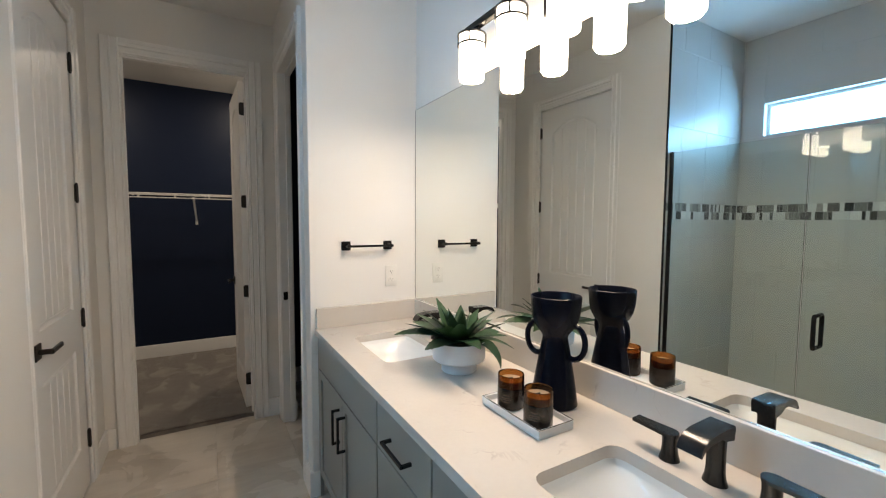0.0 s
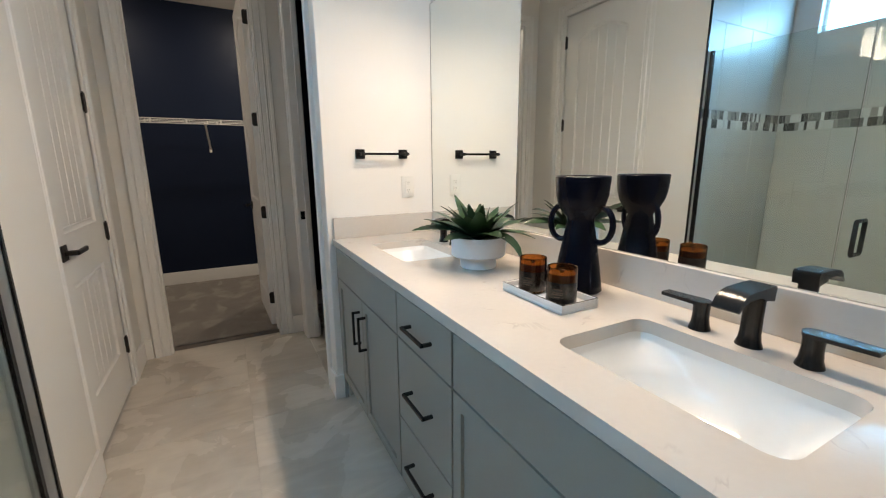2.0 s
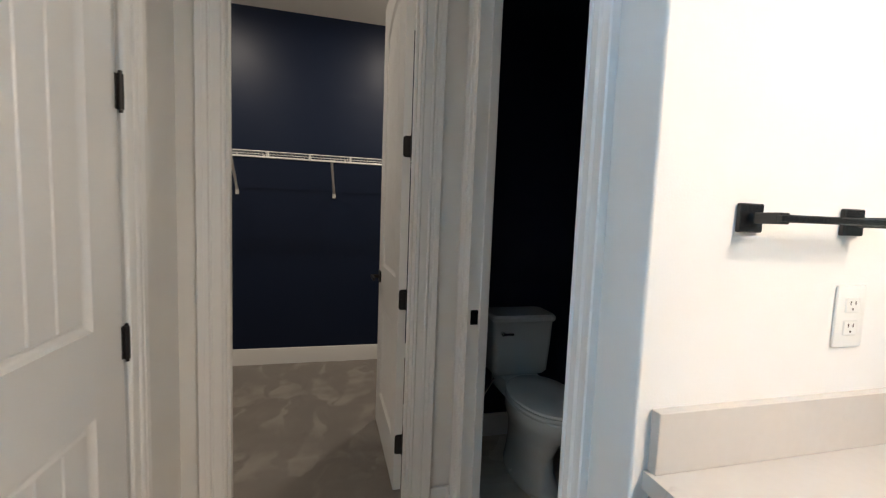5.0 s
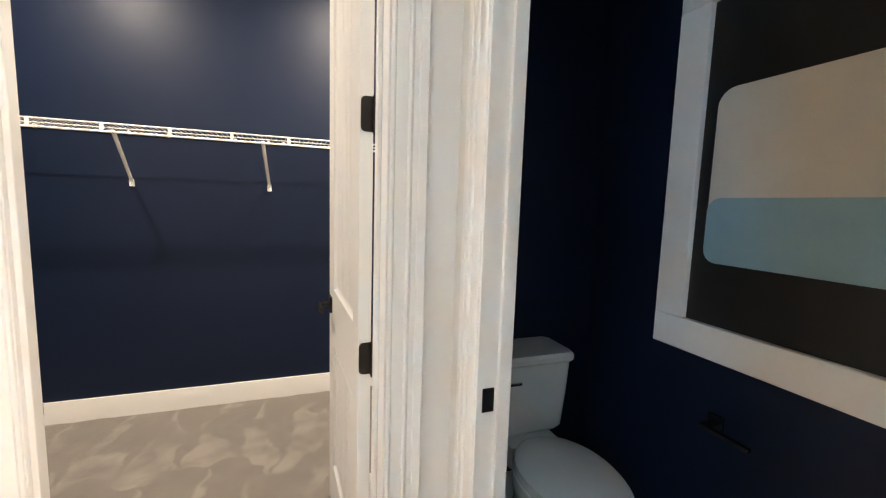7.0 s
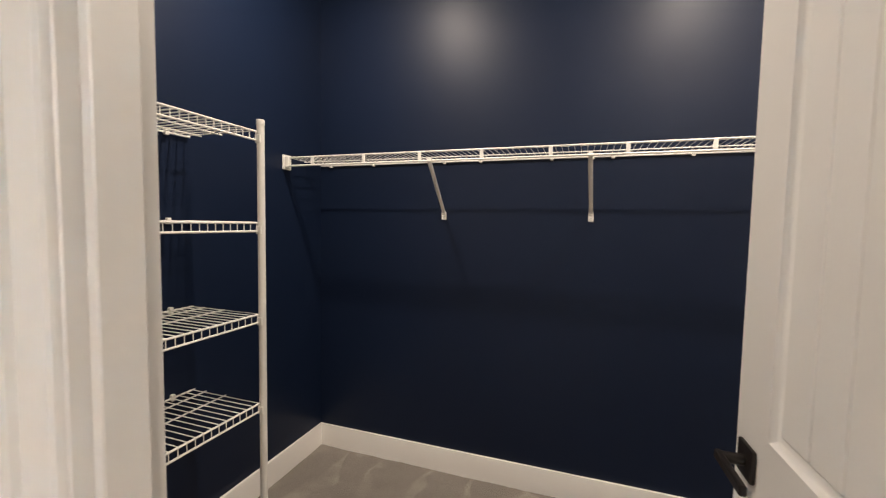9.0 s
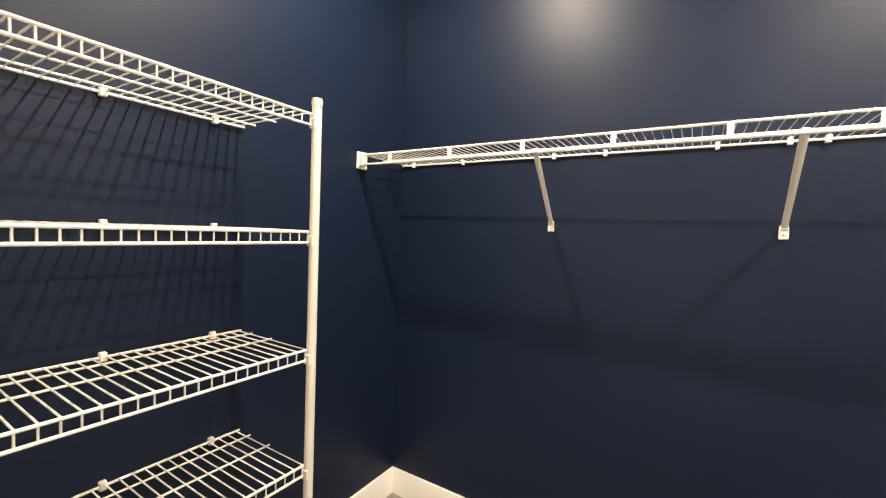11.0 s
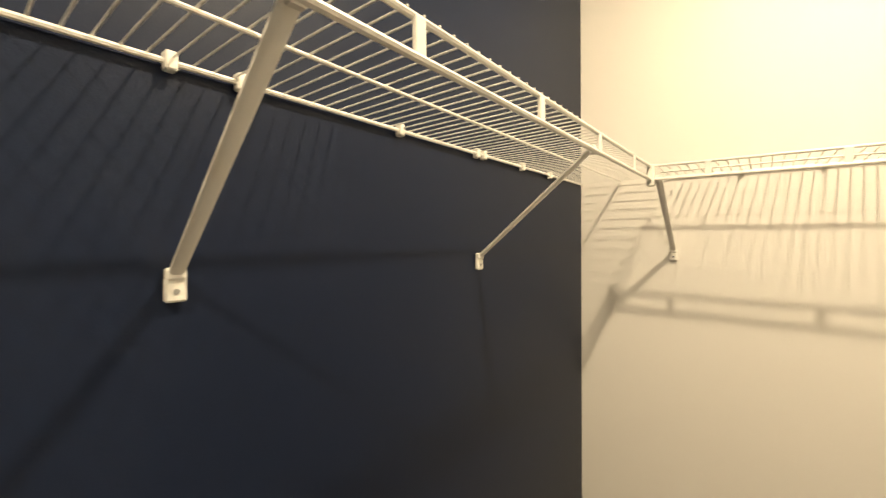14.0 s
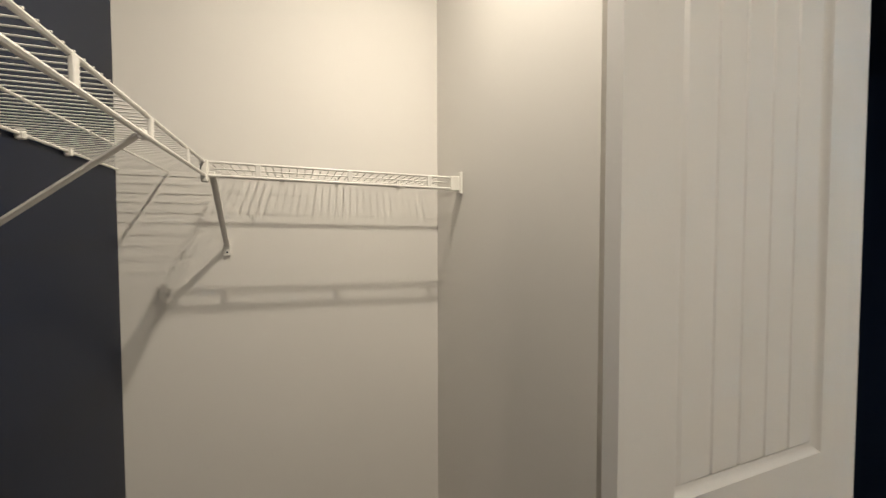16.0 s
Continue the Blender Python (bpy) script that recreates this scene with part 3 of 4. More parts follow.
def shaker(parent, name, y0, y1, z0, z1, flat=False, handle=None):
    """A cabinet front on the face plane: flat slab or framed panel. handle: ('v', y, z) or ('h', y, z)."""
    bm = B()
    if flat:
        box(bm, FX - 0.019, FX, y0, y1, z0, z1, 0.0015)
    else:
        box(bm, FX - 0.019, FX, y0, y1, z0, z1)
        front = min(bm.faces, key=lambda f: f.calc_center_median().x)
        bmesh.ops.inset_individual(bm, faces=[front], thickness=0.057)
        bmesh.ops.inset_individual(bm, faces=[front], thickness=0.0012)
        for v in front.verts:
            v.co.x += 0.009
    d = part(name, bm, CAB, parent)
    if handle:
        kind, y, z = handle
        bm = B()
        L = 0.072
        x0, x1 = FX - 0.019, FX - 0.051
        if kind == "v":
            for dz in (-L, L):
                box(bm, x1, x0, y - 0.005, y + 0.005, z + dz - 0.005, z + dz + 0.005, 0.001)
            box(bm, x1 - 0.004, x1 + 0.006, y - 0.005, y + 0.005, z - L - 0.005, z + L + 0.005, 0.0015)
        else:
            for dy in (-L, L):
                box(bm, x1, x0, y + dy - 0.005, y + dy + 0.005, z - 0.005, z + 0.005, 0.001)
            box(bm, x1 - 0.004, x1 + 0.006, y - L - 0.005, y + L + 0.005, z - 0.005, z + 0.005, 0.0015)
        h = part("handle", bm, BLACK, d, "black metal bar handle")
    return d


def carcass(parent, y0, y1, top=True):
    bm = B()
    box(bm, FX + 0.014, 1.30, y0, y0 + 0.016, 0.09, 0.822)
    box(bm, FX + 0.014, 1.30, y1 - 0.016, y1, 0.09, 0.822)
    box(bm, FX + 0.014, 1.296, y0 + 0.016, y1 - 0.016, 0.09, 0.106)
    box(bm, 1.288, 1.296, y0 + 0.016, y1 - 0.016, 0.106, 0.822)
    box(bm, FX + 0.014, FX + 0.030, y0 + 0.016, y1 - 0.016, 0.78, 0.822)
    box(bm, FX + 0.07, FX + 0.085, y0, y1, FZ, 0.09)
    part("body", bm, CAB, parent)


left_unit = thing("vanity_cabinet", (0, 0, 0), "grey painted sink cabinet with two shaker doors", "cabinet", "vanity units")
carcass(left_unit, 1.748, 2.598)
shaker(left_unit, "false_front", 1.752, 2.570, 0.660, 0.812, True)
shaker(left_unit, "door", 1.752, 2.158, 0.100, 0.654, False, ("v", 2.120, 0.520))
shaker(left_unit, "door", 2.163, 2.570, 0.100, 0.654, False, ("v", 2.200, 0.520))
part("filler", box(B(), FX - 0.017, FX, 2.574, 2.5985, FZ, 0.812, 0.001), CAB, left_unit)

mid_unit = thing("drawer_cabinet", (0, 0, 0), "grey painted three-drawer cabinet between the sinks", "cabinet", "vanity units")
carcass(mid_unit, 1.362, 1.746)
shaker(mid_unit, "drawer", 1.366, 1.743, 0.660, 0.812, True, ("h", 1.553, 0.733))
shaker(mid_unit, "drawer", 1.366, 1.743, 0.360, 0.654, True, ("h", 1.553, 0.507))
shaker(mid_unit, "drawer", 1.366, 1.743, 0.100, 0.354, True, ("h", 1.553, 0.240))

right_unit = thing("vanity_cabinet", (0, 0, 0), "grey painted sink cabinet under the near basin", "cabinet", "vanity units")
carcass(right_unit, 0.50, 1.360)
shaker(right_unit, "false_front", 0.505, 1.357, 0.660, 0.812, True)
shaker(right_unit, "door", 0.505, 0.929, 0.100, 0.654, False, ("v", 0.890, 0.520))
shaker(right_unit, "door", 0.934, 1.357, 0.100, 0.654, False, ("v", 0.972, 0.520))


def round_rect(x0, x1, y0, y1, r, n=5):
    pts = []
    for cx, cy, a0 in ((x1 - r, y1 - r, 0), (x0 + r, y1 - r, 90), (x0 + r, y0 + r, 180), (x1 - r, y0 + r, 270)):
        for i in range(n + 1):
            a = radians(a0 + 90 * i / n)
            pts.append((cx + r * math.cos(a), cy + r * math.sin(a)))
    return pts


SINKS = ((0.848, 1.128, 0.712, 1.130), (0.848, 1.128, 1.942, 2.360))
CX0, CX1, CY0, CY1 = 0.721, 1.2995, 0.47, 2.599


def counter():
    """One slab with two rounded cut-outs, made of strips round the holes."""
    bm = B()
    z0, z1 = 0.826, CT
    ys = [CY0, 0.60, 1.25, 1.82, 2.48, CY1]
    for i in (0, 2, 4):
        box(bm, CX0, CX1, ys[i], ys[i + 1], z0, z1)
    for (x0, x1, y0, y1), (a, b) in zip(SINKS, ((ys[1], ys[2]), (ys[3], ys[4]))):
        inner = round_rect(x0, x1, y0, y1, 0.035)
        n = len(inner)
        k = n // 4
        vi1 = [bm.verts.new((x, y, z1)) for x, y in inner]
        vi0 = [bm.verts.new((x, y, z0)) for x, y in inner]
        co1 = [bm.verts.new((x, y, z1)) for x, y in ((CX1, b), (CX0, b), (CX0, a), (CX1, a))]
        co0 = [bm.verts.new((x, y, z0)) for x, y in ((CX1, b), (CX0, b), (CX0, a), (CX1, a))]
        for q in range(n):
            r = (q + 1) % n
            bm.faces.new((vi1[q], vi1[r], vi0[r], vi0[q]))
            cq, cr = q // k, r // k
            for vi, co in ((vi1, co1), (vi0, co0)):
                if cq == cr:
                    bm.faces.new((vi[q], vi[r], co[cq]))
                else:
                    bm.faces.new((vi[q], vi[r], co[cr], co[cq]))
        bm.faces.new((co1[1], co1[2], co0[2], co0[1]))
        bm.faces.new((co1[3], co1[0], co0[0], co0[3]))
    bmesh.ops.remove_doubles(bm, verts=bm.verts, dist=0.0001)
    return bm


ct = thing("vanity_countertop", (0, 0, 0), "cream quartz double-sink countertop with faint veins", "countertop")
part("slab", counter(), QUARTZ, ct)
part("backsplash", box(B(), 1.280, 1.2995, CY0, 2.579, CT, 0.965, 0.0015), QUARTZ, ct)
part("side_splash", box(B(), 0.729, 1.2995, 2.580, 2.599, CT, 0.963, 0.0015), QUARTZ, ct)


def basin(x0, x1, y0, y1):
    th = thing("sink", ((x0 + x1) / 2, (y0 + y1) / 2, 0.826), "white ceramic rectangular undermount basin", "sink", "vanity sinks")
    hx, hy = (x1 - x0) / 2 + 0.006, (y1 - y0) / 2 + 0.006
    bm = B()
    rings = []
    # rectangular rim blending into an oval bowl
    for fx, fy, z, e in ((1.06, 1.05, -0.001, 14), (1.0, 1.0, -0.002, 14), (0.985, 0.985, -0.016, 12), (0.975, 0.965, -0.024, 9), (0.955, 0.800, -0.052, 2.3), (0.920, 0.765, -0.068, 2.1), (0.85, 0.70, -0.092, 2.0), (0.70, 0.56, -0.113, 2.0), (0.45, 0.36, -0.126, 2.0), (0.17, 0.115, -0.1325, 2.0)):
        ring = []
        for i in range(56):
            c, q = math.cos(2 * math.pi * i / 56), math.sin(2 * math.pi * i / 56)
            k = (abs(c) ** e + abs(q) ** e) ** (-1 / e)
            ring.append(bm.verts.new((hx * fx * k * c, hy * fy * k * q, z)))
        rings.append(ring)
    for a, b in zip(rings, rings[1:]):
        n = len(a)
        for i in range(n):
            bm.faces.new((a[i], a[(i + 1) % n], b[(i + 1) % n], b[i]))
    bm.faces.new(rings[-1])
    bowl = part("bowl", bm, CERAMIC, th)
    s = bowl.modifiers.new("thick", "SOLIDIFY")
    s.thickness, s.offset = 0.006, -1
    bm = lathe(B(), [(0.0, 0.0), (0.008, 0.0), (0.0105, 0.002), (0.0105, 0.004), (0, 0.004)], 20)
    bmesh.ops.transform(bm, matrix=Matrix.Translation((-hx * 0.976, 0, -0.036)) @ Matrix.Rotation(radians(90), 4, "Y"), verts=bm.verts)
    part("overflow", bm, CHROME, th, "chrome overflow ring")
    part("drain", lathe(B(), [(0.0, -0.1285), (0.020, -0.1285), (0.024, -0.1305), (0.024, -0.1345), (0, -0.1345)], 24), BLACK, th, "black pop-up drain")
    return th


for s in SINKS:
    basin(*s)


def faucet_body(bm, y, h, w0, w1, cx=0.0):
    """A flared oval riser."""
    prof = [(1.32, 0.0), (1.28, 0.004), (1.10, 0.014), (1.0, 0.03), (0.98, h * 0.6), (1.02, h)]
    rings = []
    for f, z in prof:
        rings.append([bm.verts.new((cx + w0 * f * math.cos(2 * math.pi * i / 20), y + w1 * f * math.sin(2 * math.pi * i / 20), z)) for i in range(20)])
    for a, b in zip(rings, rings[1:]):
        for i in range(20):
            bm.faces.new((a[i], a[(i + 1) % 20], b[(i + 1) % 20], b[i]))
    bm.faces.new(rings[-1])
    bm.faces.new(list(reversed(rings[0])))


def faucet(y):
    th = thing("faucet", (1.180, y, CT), "matt black widespread faucet with a waterfall spout", "faucet", "vanity faucets")
    bm = B()
    faucet_body(bm, 0, 0.112, 0.0155, 0.019)
    out = [(0.020, 0.098), (0.0235, 0.123), (0.020, 0.1295), (-0.010, 0.1292), (-0.062, 0.1275), (-0.084, 0.1225), (-0.098, 0.113), (-0.108, 0.096), (-0.104, 0.093), (-0.092, 0.104), (-0.070, 0.112), (-0.030, 0.113), (-0.014, 0.104)]
    prism(bm, out, "y", -0.0245, 0.0245)
    part("spout", bm, FAUCET, th)
    for dy, sg in ((0.099, 1), (-0.100, -1)):
        bm = B()
        faucet_body(bm, dy, 0.058, 0.017, 0.017)
        pts = [(0.019 * math.cos(math.pi * i / 8), dy - sg * 0.019 * math.sin(math.pi * i / 8)) for i in range(9)]
        pts += [(-0.014, dy + sg * 0.088), (0.014, dy + sg * 0.088)]
        fresh = len(bm.verts)
        prism(bm, pts, "z", 0.058, 0.066)
        bm.verts.ensure_lookup_table()
        for v in bm.verts[fresh:]:
            v.co.z += 0.022 * v.co.x
        part("handle", bm, FAUCET, th)
    return th


faucet(0.921)
faucet(2.151)

# mirror
mir = thing("mirror", (1.298, 1.54, 0.967), "large frameless wall mirror above the vanity", "mirror")
part("glass", box(B(), -0.005, 0.0, -1.05, 1.055, 0, 1.067), MIRROR, mir)
part("edge_strip", box(B(), -0.0062, 0.0, 1.0555, 1.0585, 0, 1.069), CHROME, mir, "thin polished edge strip")
part("edge_strip", box(B(), -0.0062, 0.0, -1.05, 1.0555, 1.0672, 1.0695), CHROME, mir, "thin polished edge strip")
part("edge_strip", box(B(), -0.0065, 0.0, -1.05, 1.0555, -0.002, -0.0002), CHROME, mir, "thin polished edge strip")

# light bar
bar = thing("vanity_light", (1.30, 1.515, 2.172), "black four-lamp vanity light bar, lamps lit", "wall lamp")
part("backplate", box(B(), -0.022, 0.0, -0.06, 0.06, -0.06, 0.075, 0.003), BLACK, bar)
part("arm", box(B(), -0.112, -0.02, -0.012, 0.012, -0.012, 0.012, 0.002), BLACK, bar)
part("crossbar", box(B(), -0.124, -0.098, -0.40, 0.40, -0.013, 0.013, 0.002), BLACK, bar)
for dy in (-0.3645, -0.1215, 0.1215, 0.3645):
    lamp = part("shade", lathe(B(), [(0.0, -0.200), (0.046, -0.200), (0.0495, -0.196), (0.0495, -0.030), (0.0, -0.029)], 32, (-0.110, dy, 0)), SHADE, bar, "lit frosted white glass cylinder")
    bm = B()
    for zz in (-0.064, -0.026):
        ring = []
        for k in range(33):
            a = 2 * math.pi * k / 32
            ring.append((-0.110 + 0.0545 * math.cos(a), dy + 0.0545 * math.sin(a), zz))
        sweep(bm, ring, 0.0042, 6)
    for k in range(4):
        a = math.pi / 4 + math.pi / 2 * k
        p = (-0.110 + 0.0545 * math.cos(a), dy + 0.0545 * math.sin(a))
        rod(bm, (*p, -0.064), (*p, -0.024), 0.004, 6)
    lathe(bm, [(0.0, -0.028), (0.057, -0.028), (0.057, -0.022), (0.014, -0.020), (0.014, -0.012), (0.0, -0.012)], 24, (-0.110, dy, 0))
    part("collar", bm, BLACK, bar, "black ring collar")

# towel bar
tb = thing("towel_bar", (0.887, 2.60, 1.280), "short black square towel bar", "towel bar")
for x in (0.0, 0.233):
    bm = box(B(), x - 0.024, x + 0.024, -0.010, 0, -0.024, 0.024, 0.002)
    box(bm, x - 0.009, x + 0.009, -0.062, -0.010, -0.009, 0.009, 0.0015)
    part("post", bm, BLACK, tb)
part("bar", box(B(), -0.010, 0.246, -0.066, -0.054, -0.006, 0.006, 0.002), BLACK, tb)

# outlet
ou = thing("wall_outlet", (1.144, 2.60, 1.108), "white duplex wall outlet", "outlet")
part("plate", box(B(), -0.036, 0.036, -0.006, 0, -0.058, 0.058, 0.003, 2), PLASTIC, ou)
for dz in (-0.021, 0.021):
    rc = part("receptacle", box(B(), -0.017, 0.017, -0.0078, -0.005, dz - 0.014, dz + 0.014, 0.002), PLASTIC, ou)
    bm = B()
    for dx in (-0.006, 0.006):
        box(bm, dx - 0.001, dx + 0.001, -0.0084, -0.0075, dz + 0.001, dz + 0.008)
    rod(bm, (0, -0.0075, dz - 0.007), (0, -0.0084, dz - 0.007), 0.0022, 8)
    part("slot", bm, INK, rc)

# tray and candles
tray = thing("tray", (1.030, 1.350, CT), "narrow white rectangular tray with worn metal edge", "tray")
bm = B()
box(bm, -0.062, 0.062, -0.122, 0.122, 0.0, 0.008, 0.001)
for b in ((-0.062, -0.056, -0.122, 0.122), (0.056, 0.062, -0.122, 0.122), (-0.056, 0.056, -0.122, -0.116), (-0.056, 0.056, 0.116, 0.122)):
    box(bm, *b, 0.008, 0.024, 0.0008)
part("body", bm, POT, tray)
bm = B()
for b in ((-0.0628, -0.0600, -0.1228, 0.1228), (0.0600, 0.0628, -0.1228, 0.1228), (-0.0600, 0.0600, -0.1228, -0.1200), (-0.0600, 0.0600, 0.1200, 0.1228)):
    box(bm, *b, 0.0242, 0.0254)
part("rim", bm, CHROME, tray, "thin worn metal rim")


def candle(loc):
    th = thing("candle", loc, "amber glass jar candle with pale wax", "candle", "candles on the tray")
    part("jar", lathe(B(), [(0.0, 0.0), (0.034, 0.0), (0.0385, 0.004), (0.0385, 0.098), (0.0377, 0.1005), (0.0358, 0.098), (0.0352, 0.008), (0.0, 0.008)], 32), AMBER, th)
    part("wax", lathe(B(), [(0.0, 0.0085), (0.0345, 0.0085), (0.0345, 0.083), (0.030, 0.081), (0.0, 0.080)], 32), WAX, th)
    part("label", lathe(B(), [(0.0388, 0.008), (0.0391, 0.009), (0.0391, 0.062), (0.0388, 0.063)], 32), LABEL, th, "dark brown wrap label")
    bm = B()
    for k, (hw_, zz) in enumerate(((14, 0.047), (20, 0.039), (20, 0.034), (10, 0.027))):
        a0 = 212 - hw_
        prev = None
        for q in range(7):
            a = radians(a0 + 2 * hw_ * q / 6)
            cur = [bm.verts.new((0.0394 * math.cos(a), 0.0394 * math.sin(a), zz + dz)) for dz in (-0.0009, 0.0009)]
            if prev:
                bm.faces.new((prev[0], cur[0], cur[1], prev[1]))
            prev = cur
    part("writing", bm, INK, th)
    part("wick", box(B(), -0.006, 0.006, -0.0008, 0.0008, 0.080, 0.088), DARK, th)
    return th


candle((1.020, 1.402, CT + 0.0082))
candle((1.014, 1.281, CT + 0.0082))

# vase
vs = thing("vase", (1.164, 1.372, CT), "dark navy matt two-handled vase with a goblet top", "vase")
part("body", lathe(B(), [(0.0, 0.0), (0.066, 0.0), (0.070, 0.004), (0.069, 0.012), (0.060, 0.075), (0.050, 0.135), (0.041, 0.185), (0.037, 0.205), (0.040, 0.216), (0.056, 0.235), (0.066, 0.255), (0.072, 0.280), (0.075, 0.318), (0.0755, 0.330), (0.073, 0.332), (0.0695, 0.326), (0.066, 0.285), (0.056, 0.250), (0.030, 0.225), (0.0, 0.222)], 40), VASE, vs)
for sg in (1, -1):
    d = Vector((0.36, -0.93, 0)) * sg
    pts = []
    for i in range(15):
        a = radians(118 - 236 * i / 14)
        pts.append(d * (0.058 + 0.034 * math.cos(a)) + Vector((0, 0, 0.196 + 0.050 * math.sin(a))))
    part("handle", sweep(B(), pts, 0.0085, 10), VASE, vs)

# plant
pl = thing("potted_plant", (1.060, 1.752, CT), "green toothed aloe in a white footed bowl", "plant")
part("pot", lathe(B(), [(0.0, 0.0), (0.062, 0.0), (0.065, 0.003), (0.066, 0.032), (0.070, 0.038), (0.092, 0.042), (0.098, 0.048), (0.099, 0.112), (0.097, 0.115), (0.094, 0.112), (0.092, 0.054), (0.0, 0.050)], 44), POT, pl)
part("soil", lathe(B(), [(0.0, 0.100), (0.0905, 0.098), (0.0905, 0.090), (0.0, 0.090)], 30), SOIL, pl)
rng = random.Random(5)


def aloe_leaf(az, tilt, length, width, droop, twist=0.0):
    bm = B()
    n = 20
    d = Vector((math.cos(az), math.sin(az), 0))
    flat = Vector((-math.sin(az), math.cos(az), 0))
    p = Vector((0, 0, 0.106)) + d * 0.012
    ang = tilt
    L, C, R, U = [], [], [], []
    for i in range(n + 1):
        f = i / n
        w = width * (0.72 + 0.75 * f) * max(0.012, 1 - f ** 1.6)
        tooth = 0.0042 * (1 - 0.6 * f) if i % 2 else 0.0
        up = Vector((0, 0, 1)) * math.cos(ang) - d * math.sin(ang)
        turn = Matrix.Rotation(twist * f, 3, d * math.cos(ang) + Vector((0, 0, math.sin(ang))))
        side, up = turn @ flat, turn @ up
        L.append(bm.verts.new(p + side * (w / 2 + tooth) + up * 0.006 * (1 - f)))
        R.append(bm.verts.new(p - side * (w / 2 + tooth) + up * 0.006 * (1 - f)))
        C.append(bm.verts.new(p - up * 0.001))
        U.append(bm.verts.new(p - up * (0.001 + 0.006 * (1 - f))))
        p = p + (d * math.cos(ang) + Vector((0, 0, 1)) * math.sin(ang)) * (length / n)
        ang -= droop / n
    for i in range(n):
        for a, b in ((L, C), (C, R), (R, U), (U, L)):
            bm.faces.new((a[i], a[i + 1], b[i + 1], b[i]))
    return bm


for ring, (cnt, tilt, length, width, droop) in enumerate(((8, 0.42, 0.222, 0.070, 0.55), (9, 0.62, 0.212, 0.076, 0.40), (9, 0.86, 0.178, 0.066, 0.10), (7, 1.12, 0.128, 0.050, -0.05))):
    for k in range(cnt):
        az = 2 * math.pi * (k + 0.5 * (ring % 2)) / cnt + rng.uniform(-0.15, 0.15) + 0.4
        part("leaf", aloe_leaf(az, tilt + rng.uniform(-0.1, 0.1), (0.85 if math.cos(az) > 0.6 else 1.0) * length * rng.uniform(0.9, 1.12), width * rng.uniform(0.9, 1.1), droop + rng.uniform(-0.15, 0.35), rng.uniform(-0.7, 0.7)), LEAF, pl)
part("leaf", aloe_leaf(-0.92, 0.50, 0.205, 0.076, 2.1, 0.3), LEAF, pl)

# ---- shower ----
GX = -0.340       # glass plane
whole("tile_edge_trim", box(B(), -0.3095, -0.3025, 2.0985, 2.1115, FZ, H, 0.001), BLACK, "black metal tile edge profile", "trim", "structure")
whole("shower_curb", box(B(), -0.42, -0.315, 0.412, 2.098, -0.042, 0.10, 0.002), TILE, "tiled shower curb", "curb", "structure")
sg_ = thing("shower_enclosure", (GX, 0, 0.10), "frameless glass shower screen and door with black fittings", "shower screen")
part("fixed_panel", box(B(), -0.004, 0.004, 1.376, 2.092, 0.012, 1.77, 0.0006), GLASS, sg_, "clear glass panel")
dr = part("glass_door", box(B(), -0.004, 0.004, 0.66, 1.370, 0.012, 1.77, 0.0006), GLASS, sg_, "clear glass door")
part("fixed_panel", box(B(), -0.004, 0.004, 0.402, 0.654, 0.012, 1.77, 0.0006), GLASS, sg_, "clear glass panel")
bm = box(B(), -0.009, 0.009, 2.088, 2.099, 0.0, 1.775, 0.0008)
box(bm, -0.009, -0.0045, 2.078, 2.088, 0.0, 1.775)
box(bm, 0.0045, 0.009, 2.078, 2.088, 0.0, 1.775)
for ob in sg_.children:
    ob.visible_shadow = False
part("wall_channel", bm, BLACK, sg_, "black metal wall channel")
part("sill_channel", box(B(), -0.011, 0.011, 1.376, 2.078, 0.0, 0.012), BLACK, sg_, "black metal sill channel")
for z in (0.25, 1.5):
    part("hinge", box(B(), -0.016, 0.016, 0.62, 0.70, z, z + 0.09, 0.002), BLACK, sg_, "black glass hinge")
for sgn in (1, -1):
    pts = [(sgn * 0.004, 1.300, 0.680), (sgn * 0.045, 1.300, 0.680), (sgn * 0.052, 1.300, 0.690), (sgn * 0.052, 1.300, 0.835), (sgn * 0.045, 1.300, 0.845), (sgn * 0.004, 1.300, 0.845)]
    part("handle", sweep(B(), pts, 0.010, 12), BLACK, sg_, "black D-shaped pull handle")
bm = box(B(), -1.248, -0.42, 0.412, 2.098, -0.042, 0.012)
whole("shower_floor", bm, GROUT, "pale grouted shower floor", "floor", "structure")


# ---- toilet room ----
to = thing("toilet", (1.180, 4.205, FZ), "white two-piece toilet with the lid closed", "toilet")
to.scale = (0.94, 0.95, 0.99)


def loft(bm, rings, cap0=True, cap1=True):
    vs = [[bm.verts.new(p) for p in r] for r in rings]
    for a, b in zip(vs, vs[1:]):
        n = len(a)
        for i in range(n):
            bm.faces.new((a[i], a[(i + 1) % n], b[(i + 1) % n], b[i]))
    if cap0:
        bm.faces.new(list(reversed(vs[0])))
    if cap1:
        bm.faces.new(vs[-1])


def tank_ring(w, d0, d1, z):
    return [(x, y, z) for x, y in round_rect(-w, w, d0, d1, 0.035, 5)]


